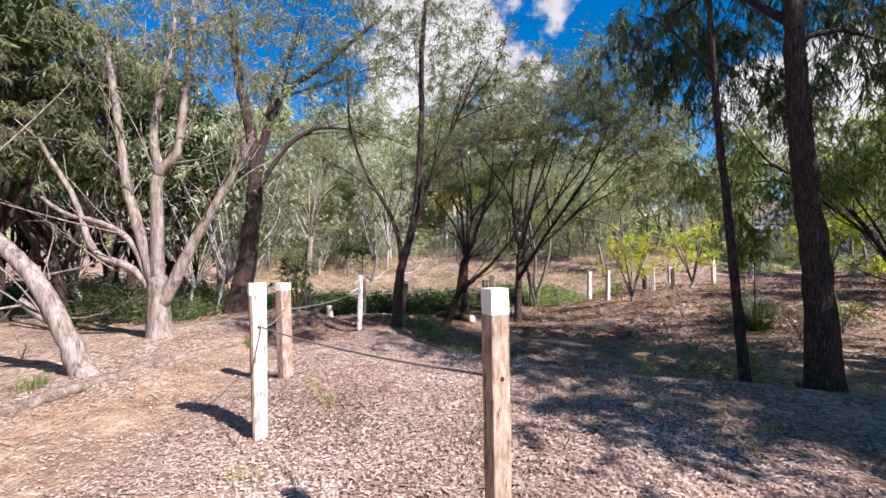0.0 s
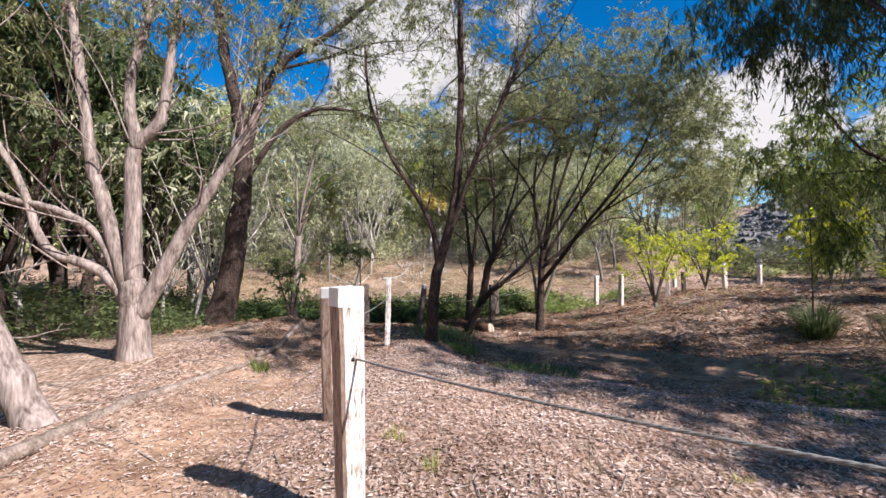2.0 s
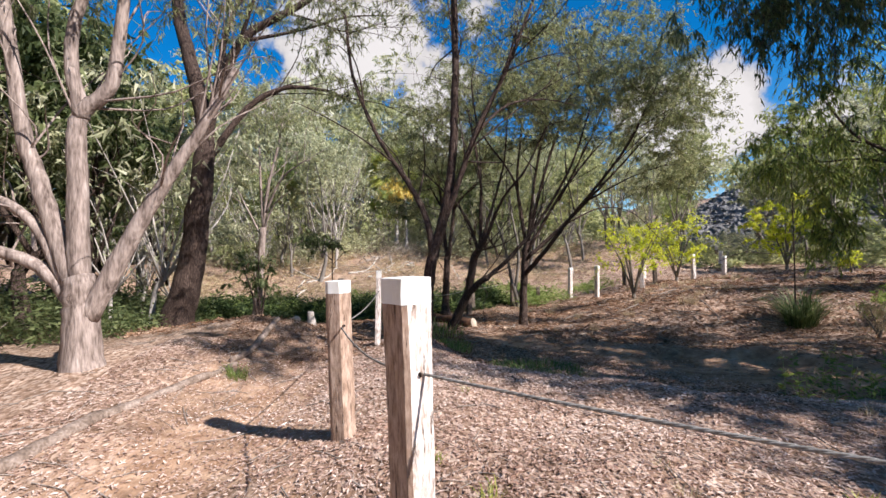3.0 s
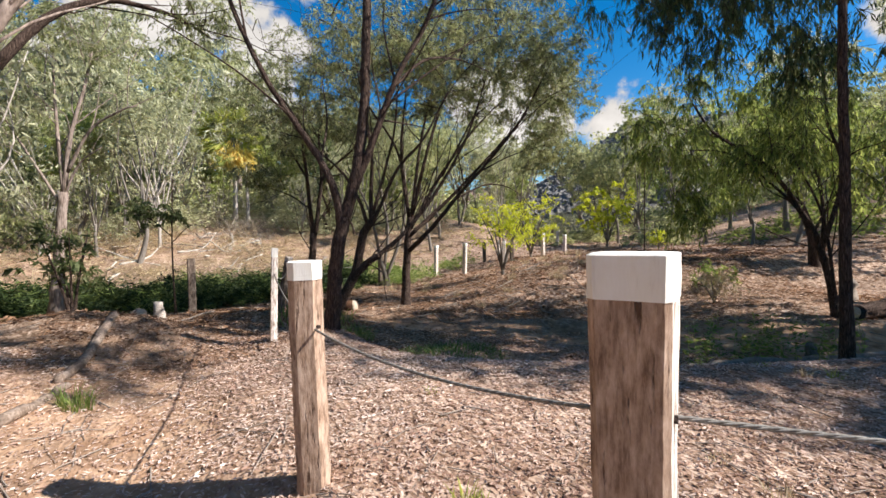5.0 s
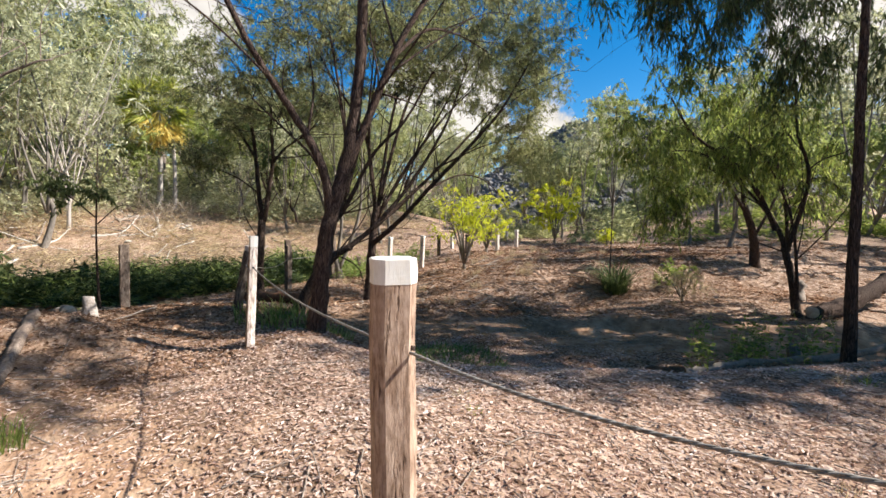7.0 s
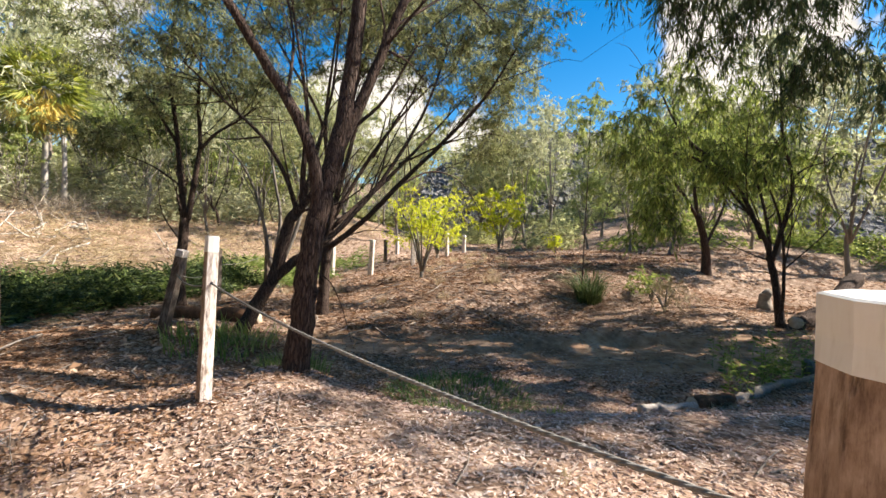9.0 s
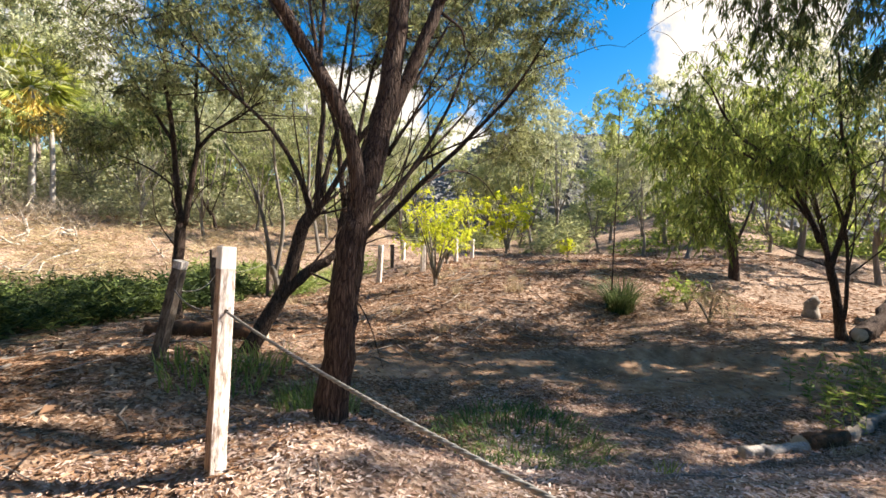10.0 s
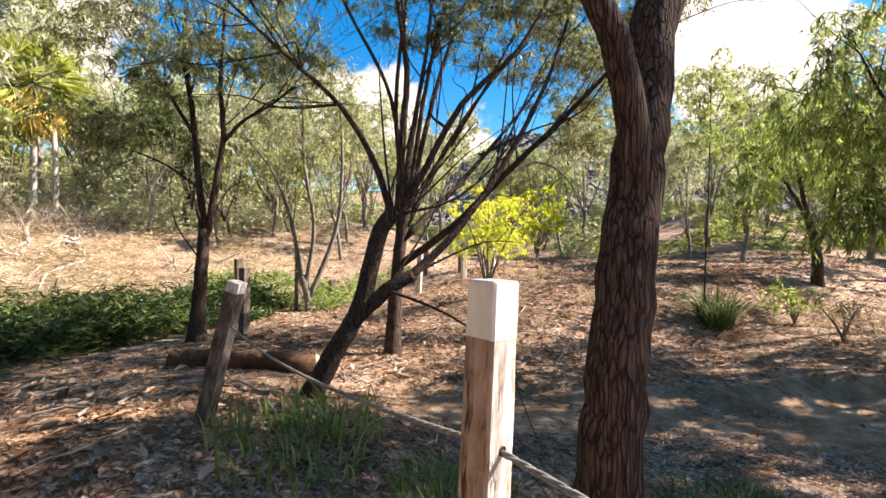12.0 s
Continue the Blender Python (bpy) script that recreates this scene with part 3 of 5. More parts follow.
def crown_of(rng, nodes, node_r, clumps, twigs, leaves, leaf, droop, per, spread, strand, fine=True):
    """Grows twigs from the limbs to leaf clumps that fill the ellipsoids, and hangs leaves on them."""
    goals = []
    for cx, cy, cz, rx, ry, rz, n in clumps:
        v = rng.normal(0, 1, (n, 3))
        v /= np.linalg.norm(v, axis=1)[:, None]
        v *= (rng.random((n, 1)) ** 0.45)
        goals.append(np.array([cx, cy, cz]) + v * np.array([rx, ry, rz]))
    goals = np.concatenate(goals)
    nodes, node_r = [np.asarray(p) for p in nodes], list(node_r)
    first = np.array(nodes)
    order = np.argsort(np.min(np.linalg.norm(goals[:, None] - first[None], axis=2), axis=1))
    P = np.zeros((len(nodes) + 4 * len(goals), 3))
    R = np.zeros(len(P))
    P[:len(nodes)], R[:len(nodes)] = first, node_r
    count = len(nodes)
    at, along, scale = [], [], []
    for g in goals[order]:
        dist = np.linalg.norm(P[:count] - g, axis=1) + 0.9 * np.maximum(0, P[:count, 2] - g[2])
        k = int(np.argmin(dist))
        s, gap = P[k].copy(), np.linalg.norm(P[k] - g)
        mid = (s + g) / 2 + rng.normal(0, 0.09, 3) * gap + np.array([0, 0, 0.10 * gap])
        r = min(R[k] * 0.6, 0.006 + 0.011 * gap)
        line = flowing([s, mid, g], 3 if fine else 2)
        if fine or gap > 0.45:
            tube(twigs, line, r, 0.003, 5 if fine else 3)
        for j, q in enumerate(line[1::2]):
            if count < len(P):
                P[count], R[count] = q, r * (0.9 - 0.25 * j)
                count += 1
        sprigs = max(2, per // 11)
        for _ in range(sprigs):
            dirn = rng.normal(0, 1, 3)
            dirn[2] = dirn[2] * 0.6 - droop * 0.7
            dirn = unit(dirn)
            reach = spread * rng.uniform(0.5, 1.25)
            tip = g + dirn * reach + np.array([0, 0, -strand * rng.uniform(0.2, 1.0)])
            bow = (g + tip) / 2 + np.array([0, 0, 0.25 * reach])
            spr = flowing([g, bow, tip], 2)
            if fine:
                tube(twigs, spr, 0.0035, 0.0015, 3)
            m = per // sprigs
            w = rng.random(m) * (len(spr) - 1.001)
            lo = w.astype(int)
            base = spr[lo] + (spr[lo + 1] - spr[lo]) * (w - lo)[:, None]
            at.append(base + rng.normal(0, 0.012, (m, 3)))
            a = rng.normal(0, 0.75, (m, 3)) + dirn * 0.5
            a[:, 2] -= droop * 1.5
            along.append(a)
            scale.append(rng.uniform(0.6, 1.25, m))
    at, along, scale = np.concatenate(at), np.concatenate(along), np.concatenate(scale)
    blades(leaves, at, along, leaf[0] * scale, leaf[1] * scale, rng, bend=0.05, plain=not fine)


def tree(name, label, limbs, clumps, bark, leaf_mat, leaf=(0.10, 0.016), droop=0.6, per=55, spread=0.28, strand=0.0, seed=1, category="tree", group="", lumpy=0.025, sides=16, bare_sticks=0, fine=True):
    """A tree: trunk and main limbs along the given lines, twigs, and a crown of single leaves. limbs: (points, foot radius, tip radius)."""
    rng = np.random.default_rng(seed)
    base = np.array(limbs[0][0][0], float)
    root = thing(name, base, label, category, group)
    nodes, rad, run = [], [], []
    for k, (pts, r0, r1) in enumerate(limbs):
        line = flowing(pts, 6 if fine else 4)
        line[1:-1] += rng.normal(0, r0 * 0.05, (len(line) - 2, 3))
        if k == 0:
            line = np.vstack([line[0] - np.array([0, 0, 0.15]), line])
        bag = Bag()
        tube(bag, line, r0, r1, sides if r0 > 0.05 else 8, rng, lumpy, 0.55 if k == 0 else 0.0)
        part("trunk" if k == 0 else "limb", bag.mesh(name + "_wood", base), bark, root)
        skip = len(line) * 2 // 3 if k == 0 else len(line) // 3
        for j in range(skip, len(line)):
            nodes.append(line[j])
            rad.append(r0 + (r1 - r0) * j / len(line))
            run.append(line[j] - line[j - 1])
    twigs, leaves = Bag(), Bag()
    for _ in range(bare_sticks):
        k = int(rng.integers(len(nodes)))
        d = unit(run[k]) * 1.1 + rng.normal(0, 0.55, 3) + np.array([0, 0, 0.25])
        reach = rng.uniform(0.4, 1.5)
        s = np.array(nodes[k])
        e = s + unit(d) * reach
        line = flowing([s, (s + e) / 2 + rng.normal(0, 0.07, 3), e, e + rng.normal(0, 0.12, 3) + unit(d) * 0.25], 3)
        tube(twigs, line, min(rad[k] * 0.5, 0.013), 0.002, 4)
        nodes += [line[4], line[7], line[-1]]
        run += [d, d, d]
        rad += [0.012, 0.008, 0.005]
    if clumps:
        crown_of(rng, nodes, rad, clumps, twigs, leaves, leaf, droop, per, spread, strand, fine)
        tagged(part("crown", leaves.mesh(name + "_crown", base, False), leaf_mat, root), kind="stuff")
    if twigs.n:
        tagged(part("branchwork", twigs.mesh(name + "_twigs", base), bark, root), kind="stuff")
    return root


# ---------------------------------------------------------------- the trees that stand near
tree("gum_tree", "pale many-stemmed gum tree with peeling bark",
    [([(-4.21, 6.63, 0.21), (-4.22, 6.63, 0.81), (-4.24, 6.63, 1.19)], 0.165, 0.125),
     ([(-4.26, 6.63, 0.98), (-4.55, 6.65, 1.99), (-4.71, 6.65, 2.55), (-4.82, 6.66, 3.4), (-5.03, 6.67, 4.67)], 0.085, 0.045),
     ([(-4.24, 6.63, 1.09), (-4.25, 6.63, 2.34), (-4.21, 6.63, 2.75), (-3.95, 6.62, 3.03), (-3.84, 6.61, 3.8), (-3.7, 6.61, 5.01)], 0.095, 0.04),
     ([(-4.21, 6.63, 2.68), (-4.3, 6.63, 3.39), (-4.09, 6.63, 4.22), (-3.98, 6.62, 5.01)], 0.07, 0.028),
     ([(-4.18, 6.62, 0.77), (-3.78, 6.61, 1.56), (-3.47, 6.6, 2.1), (-3.08, 6.58, 2.73), (-2.81, 6.57, 3.21)], 0.095, 0.032),
     ([(-4.3, 6.64, 0.98), (-4.64, 6.65, 1.34), (-5.19, 6.67, 1.6), (-5.51, 6.7, 2.36), (-6.07, 6.72, 3.28)], 0.065, 0.03),
     ([(-4.34, 6.64, 1.09), (-4.64, 6.65, 1.72), (-5.1, 6.67, 2.01), (-5.65, 6.7, 2.16), (-6.06, 6.72, 2.44)], 0.055, 0.025)],
    [(-4.5, 6.8, 4.9, 1.7, 1.3, 1.1, 95), (-6.2, 6.7, 3.4, 1.0, 1.0, 0.9, 30), (-3.0, 6.6, 4.3, 1.0, 0.9, 0.9, 36)], M_PALE, M_OLIVE, (0.11, 0.019), 0.7, 55, 0.32, 0.05, 1, bare_sticks=170)
tree("gum_tree", "large dark-trunked gum tree with spreading limbs",
    [([(-4.79, 10.22, 0.11), (-4.5, 10.2, 1.24), (-4.33, 10.2, 2.6), (-4.25, 10.2, 3.5), (-4.4, 10.25, 4.4), (-4.7, 10.3, 5.7), (-4.85, 10.35, 7.2)], 0.24, 0.07),
     ([(-4.27, 10.2, 3.3), (-3.96, 10.1, 4.37), (-3.51, 10.0, 5.18), (-2.63, 9.9, 5.71), (-1.68, 9.8, 6.42), (-1.1, 9.7, 6.9)], 0.1, 0.025),
     ([(-4.2, 10.2, 3.1), (-3.56, 10.25, 4.02), (-2.95, 10.3, 4.41), (-2.22, 10.35, 4.42), (-1.7, 10.4, 4.2)], 0.065, 0.014),
     ([(-3.56, 10.02, 5.1), (-2.64, 10.0, 5.33), (-1.79, 10.0, 5.63), (-0.99, 10.0, 5.71)], 0.035, 0.008),
     ([(-4.24, 10.2, 3.5), (-4.06, 10.4, 4.68), (-3.96, 10.6, 5.64), (-3.5, 10.8, 6.8)], 0.085, 0.025),
     ([(-2.84, 9.95, 5.6), (-2.32, 9.8, 5.4), (-1.8, 9.7, 5.21), (-1.26, 9.6, 5.34)], 0.022, 0.006),
     ([(-3.8, 10.1, 4.65), (-3.3, 9.6, 5.6), (-2.9, 9.3, 6.6)], 0.04, 0.012)],
    [(-4.4, 10.3, 6.6, 2.0, 1.6, 1.2, 110), (-2.0, 9.9, 6.5, 1.2, 0.8, 0.5, 34), (-2.0, 10.3, 4.4, 0.7, 0.5, 0.4, 26), (-3.6, 10.2, 5.4, 0.9, 0.8, 0.5, 20)], M_DARK, M_OLIVE, (0.10, 0.019), 0.6, 50, 0.30, 0.0, 2, bare_sticks=130)
tree("leaning_tree", "pale trunk leaning low over the path edge",
    [([(-3.78, 4.75, 0.15), (-4.04, 4.72, 0.76), (-4.36, 4.7, 1.34), (-4.74, 4.68, 1.72), (-5.32, 4.66, 2.3), (-6.0, 4.6, 3.2)], 0.108, 0.05),
     ([(-4.08, 4.72, 0.79), (-4.27, 4.7, 0.9), (-4.43, 4.68, 1.04)], 0.05, 0.04),
     ([(-4.74, 4.68, 1.7), (-5.0, 4.9, 2.4), (-5.2, 5.2, 3.4)], 0.05, 0.02)],
    [(-5.8, 4.9, 3.6, 1.0, 1.0, 0.8, 60)], M_PALE, M_OLIVE, (0.11, 0.018), 0.6, 50, 0.3, 0.0, 3, bare_sticks=14)
tree("box_tree", "dark furrowed tree with two upright limbs",
    [([(-0.87, 7.53, 0.12), (-0.84, 7.49, 0.6), (-0.81, 7.47, 1.0), (-0.73, 7.47, 1.4), (-0.6, 7.47, 1.8), (-0.5, 7.49, 2.3), (-0.44, 7.49, 2.9), (-0.4, 7.52, 3.8), (-0.36, 7.6, 5.2), (-0.2, 7.7, 6.4)], 0.086, 0.035),
     ([(-0.75, 7.45, 1.32), (-0.79, 7.49, 1.7), (-0.88, 7.6, 2.0), (-1.08, 7.75, 2.4), (-1.38, 7.86, 2.9), (-1.7, 8.1, 3.8), (-1.8, 8.4, 4.8)], 0.046, 0.018),
     ([(-0.6, 7.48, 1.75), (-0.47, 7.42, 2.1), (-0.33, 7.35, 2.5), (-0.14, 7.28, 3.0), (0.17, 7.2, 3.6), (0.6, 7.3, 4.6)], 0.046, 0.018),
     ([(-0.2, 7.3, 2.85), (0.25, 7.4, 3.25), (0.8, 7.55, 3.4), (1.3, 7.6, 3.35)], 0.02, 0.006)],
    [(-0.4, 7.6, 5.4, 1.7, 1.6, 1.1, 150), (-1.9, 8.5, 4.7, 0.8, 0.7, 0.7, 30), (0.7, 7.6, 4.4, 1.0, 0.9, 0.7, 50)], M_DARK, M_OLIVE, (0.085, 0.016), 0.6, 70, 0.30, 0.05, 4, bare_sticks=40)
tree("wattle_tree", "dark multi-stemmed tree fanning out from a short trunk",
    [([(1.73, 11.13, -0.22), (1.75, 11.1, 0.55), (1.78, 11.06, 1.2), (1.81, 11.0, 1.62)], 0.085, 0.065),
     ([(1.80, 11.02, 1.5), (1.64, 11.02, 2.75), (1.72, 11.01, 3.74), (1.87, 10.99, 4.8)], 0.036, 0.013),
     ([(1.82, 11.0, 1.55), (2.2, 10.95, 2.99), (2.65, 10.89, 4.22), (3.04, 10.84, 5.0)], 0.04, 0.013),
     ([(1.82, 11.0, 1.4), (2.49, 10.91, 2.5), (3.25, 10.81, 3.47), (4.12, 10.7, 4.33)], 0.04, 0.012),
     ([(1.80, 11.0, 1.25), (2.73, 10.8, 2.1), (3.6, 10.67, 2.97), (4.5, 10.57, 3.9)], 0.042, 0.012),
     ([(1.79, 11.0, 1.6), (1.59, 11.06, 2.88), (1.06, 11.2, 3.75), (0.6, 11.3, 4.5)], 0.032, 0.010),
     ([(1.83, 11.0, 1.6), (2.02, 10.9, 3.12), (2.29, 10.85, 4.23), (2.55, 10.8, 5.4)], 0.034, 0.012),
     ([(1.78, 11.0, 0.95), (1.95, 10.35, 1.4), (2.25, 9.85, 2.0), (2.6, 9.35, 2.6), (2.9, 8.9, 3.2), (3.1, 8.5, 3.9)], 0.05, 0.013),
     ([(2.2, 9.95, 1.9), (2.9, 9.9, 2.2), (3.5, 9.8, 2.1), (4.0, 9.7, 1.6)], 0.018, 0.005),
     ([(2.5, 10.9, 2.45), (3.0, 10.5, 3.6), (3.5, 10.2, 4.8)], 0.022, 0.008),
     ([(3.0, 10.8, 2.4), (3.9, 10.4, 2.9), (4.8, 10.1, 3.2)], 0.02, 0.006)],
    [(3.2, 10.4, 4.9, 2.3, 1.8, 1.5, 330), (1.5, 11.1, 4.7, 1.5, 1.2, 1.1, 130), (4.7, 10.2, 4.1, 1.2, 1.1, 1.1, 110), (3.0, 8.6, 4.2, 1.0, 0.9, 0.8, 70), (4.6, 9.9, 2.9, 0.8, 0.7, 0.5, 40)], M_DARK, M_OLIVE, (0.085, 0.017), 0.5, 85, 0.30, 0.0, 5, bare_sticks=110)
tree("wattle_tree", "dark trunk leaning out over the hollow with long branches",
    [([(-0.08, 10.22, -0.2), (0.11, 10.04, 0.3), (0.26, 9.9, 0.68), (0.35, 9.8, 1.25), (0.44, 9.69, 1.46)], 0.088, 0.062),
     ([(0.42, 9.72, 1.42), (0.31, 9.82, 1.84), (0.13, 10.03, 2.27), (-0.17, 10.36, 2.67), (-0.5, 10.7, 3.1)], 0.032, 0.010),
     ([(0.44, 9.67, 1.4), (0.46, 9.65, 2.13), (0.47, 9.63, 2.55), (0.41, 9.71, 3.2), (0.3, 9.8, 4.0)], 0.036, 0.012),
     ([(0.43, 9.69, 1.4), (0.56, 9.54, 1.73), (0.76, 9.3, 2.29), (1.07, 8.98, 2.75), (1.35, 8.75, 3.4)], 0.036, 0.012),
     ([(0.2, 9.94, 0.55), (0.4, 9.74, 0.82), (0.56, 9.6, 0.95)], 0.06, 0.05),
     ([(0.47, 9.64, 1.6), (0.75, 9.8, 2.3), (1.0, 9.9, 3.1), (1.1, 9.9, 4.2)], 0.03, 0.010),
     ([(0.52, 9.62, 0.92), (0.95, 9.5, 1.3), (1.5, 9.35, 2.0), (2.0, 9.2, 2.9), (2.3, 9.1, 3.8)], 0.04, 0.012)],
    [(0.3, 10.0, 4.2, 1.2, 1.0, 0.9, 90), (-0.6, 10.8, 3.4, 0.8, 0.7, 0.6, 40), (1.6, 9.1, 3.9, 1.0, 0.8, 0.7, 80)], M_DARK, M_OLIVE, (0.085, 0.016), 0.5, 70, 0.28, 0.0, 6, bare_sticks=70)
tree("wattle_tree", "slender dark forked tree above the gully",
    [([(0.57, 14.03, -0.17), (0.6, 13.99, 0.6), (0.64, 13.95, 1.33)], 0.1, 0.08),
     ([(0.63, 13.96, 1.3), (0.57, 14.03, 2.19), (0.51, 14.1, 3.07), (0.43, 14.2, 3.9), (0.48, 14.14, 5.0)], 0.055, 0.018),
     ([(0.67, 13.92, 1.3), (0.76, 13.82, 2.11), (0.81, 13.76, 2.68), (0.78, 13.8, 3.6), (0.85, 13.7, 5.0)], 0.055, 0.018),
     ([(0.54, 14.07, 2.67), (0.3, 14.35, 3.23), (0.08, 14.59, 3.71), (-0.22, 14.9, 4.4)], 0.03, 0.010),
     ([(0.82, 13.74, 2.6), (1.0, 13.55, 2.89), (1.26, 13.25, 3.13), (1.5, 13.0, 3.4)], 0.032, 0.010),
     ([(0.51, 14.1, 2.95), (0.45, 14.17, 3.8), (0.25, 14.4, 4.7)], 0.026, 0.010),
     ([(0.6, 14.0, 1.9), (0.2, 14.3, 2.25), (-0.3, 14.5, 2.45)], 0.02, 0.006)],
    [(0.6, 13.9, 5.0, 1.7, 1.5, 1.3, 105), (-0.6, 14.7, 4.3, 1.1, 1.0, 0.9, 52), (1.4, 13.2, 3.9, 0.8, 0.8, 0.6, 50), (-0.5, 14.4, 2.7, 0.6, 0.6, 0.4, 30), (0.2, 14.0, 3.6, 0.9, 0.9, 0.6, 50)], M_DARK, M_OLIVE, (0.10, 0.02), 0.5, 66, 0.32, 0.0, 7, bare_sticks=70)
tree("weeping_tree", "thin dark trunk with drooping foliage above",
    [([(2.86, 4.45, 0.1), (2.78, 4.45, 1.13), (2.72, 4.45, 1.96), (2.65, 4.45, 2.91), (2.62, 4.45, 3.76), (2.6, 4.5, 5.2)], 0.05, 0.025),
     ([(2.64, 4.45, 3.2), (2.4, 4.9, 3.9), (2.3, 5.4, 4.3)], 0.02, 0.008)],
    [(3.0, 5.7, 4.9, 0.8, 0.8, 0.8, 44), (2.0, 4.7, 5.9, 1.3, 1.2, 0.7, 62), (2.4, 3.3, 6.4, 1.0, 0.8, 0.6, 44), (2.7, 2.7, 6.4, 0.8, 0.6, 0.5, 22)], M_DARK, M_DEEP, (0.12, 0.017), 1.3, 60, 0.26, 0.3, 8)
tree("weeping_tree", "stout dark trunk with long weeping leaf sprays",
    [([(3.34, 4.1, 0.1), (3.3, 4.1, 1.24), (3.22, 4.1, 2.06), (3.17, 4.1, 3.1), (3.15, 4.1, 3.72), (3.1, 4.2, 5.4)], 0.125, 0.06),
     ([(3.17, 4.1, 3.35), (3.6, 4.1, 3.43), (4.0, 4.1, 3.32)], 0.03, 0.012),
     ([(3.15, 4.1, 3.5), (3.0, 4.9, 4.3), (2.9, 5.8, 4.5)], 0.045, 0.015),
     ([(3.15, 4.1, 3.8), (3.8, 4.9, 4.7), (4.3, 5.7, 4.9)], 0.04, 0.015)],
    [(2.7, 6.4, 4.3, 0.8, 0.7, 0.5, 38), (3.3, 5.9, 3.9, 0.7, 0.8, 0.5, 34), (4.0, 5.2, 3.4, 0.5, 0.6, 0.4, 26), (3.7, 5.6, 4.6, 1.1, 1.3, 0.8, 66), (4.8, 5.3, 4.7, 1.2, 1.4, 0.9, 60), (4.9, 2.9, 6.5, 0.9, 0.9, 0.5, 40), (4.2, 4.1, 3.5, 0.6, 0.5, 0.4, 26), (5.4, 4.0, 3.4, 0.9, 1.0, 0.8, 50), (5.0, 4.6, 6.2, 1.7, 1.7, 1.0, 80)], M_DARK, M_DEEP, (0.12, 0.018), 1.3, 70, 0.30, 0.35, 9)
tree("weeping_tree", "sunlit bright green weeping tree with several stems",
    [([(5.83, 5.52, -0.03), (5.76, 5.6, 0.6), (5.68, 5.7, 1.05)], 0.058, 0.045),
     ([(5.7, 5.68, 0.95), (5.62, 5.76, 1.3), (5.27, 6.17, 2.18), (4.81, 6.7, 2.75), (4.6, 6.95, 3.3)], 0.04, 0.011),
     ([(5.6, 5.8, 1.3), (5.46, 5.95, 1.67), (4.96, 6.52, 2.4), (4.5, 7.0, 2.5)], 0.026, 0.008),
     ([(5.7, 5.67, 0.95), (5.86, 5.49, 2.06), (5.74, 5.63, 2.79), (5.7, 5.7, 3.8)], 0.036, 0.012),
     ([(5.7, 5.66, 0.8), (6.1, 5.8, 1.6), (6.5, 6.1, 2.6), (6.7, 6.3, 3.4)], 0.034, 0.010),
     ([(5.8, 5.55, 0.05), (5.6, 5.5, 0.6), (5.35, 5.55, 1.5), (5.1, 5.8, 2.3)], 0.03, 0.010)],
    [(5.2, 6.4, 3.3, 1.7, 1.4, 0.9, 95), (4.3, 7.1, 2.7, 0.9, 0.8, 0.5, 42), (4.6, 7.0, 1.7, 0.5, 0.5, 0.5, 26), (6.6, 6.2, 2.9, 1.2, 1.0, 0.8, 55), (4.9, 5.9, 2.4, 0.6, 0.6, 0.4, 22), (6.3, 5.5, 2.1, 0.9, 0.8, 0.6, 28)], M_DARK, M_WEEP, (0.115, 0.02), 1.0, 60, 0.30, 0.28, 10, bare_sticks=40)
tree("weeping_tree", "bright green weeping tree on the slope",
    [([(10.2, 7.4, 0.4), (10.1, 7.45, 1.2), (9.9, 7.6, 1.9)], 0.1, 0.07),
     ([(9.9, 7.6, 1.8), (9.4, 8.0, 2.6), (8.8, 8.6, 3.2)], 0.045, 0.015),
     ([(9.9, 7.6, 1.8), (10.1, 7.8, 2.9), (10.2, 8.0, 4.0)], 0.05, 0.015),
     ([(10.1, 7.45, 1.1), (10.8, 7.2, 2.2), (11.3, 7.2, 3.2)], 0.04, 0.015)],
    [(9.5, 8.0, 3.6, 1.7, 1.5, 1.1, 120), (10.9, 7.4, 3.4, 1.2, 1.2, 1.0, 70), (8.8, 8.5, 2.3, 0.6, 0.6, 0.6, 26)], M_DARK, M_WEEP, (0.15, 0.028), 0.9, 50, 0.38, 0.3, 11, fine=False)
tree("sapling", "thin leafy sapling rising out of a grass clump",
    [([(5.8, 8.6, -0.0), (5.82, 8.6, 1.2), (5.8, 8.58, 2.4), (5.84, 8.6, 3.8)], 0.015, 0.005)],
    [(5.8, 8.6, 3.4, 0.55, 0.55, 0.8, 40)], M_DARK, M_BRIGHT, (0.10, 0.022), 0.6, 36, 0.22, 0.0, 12)
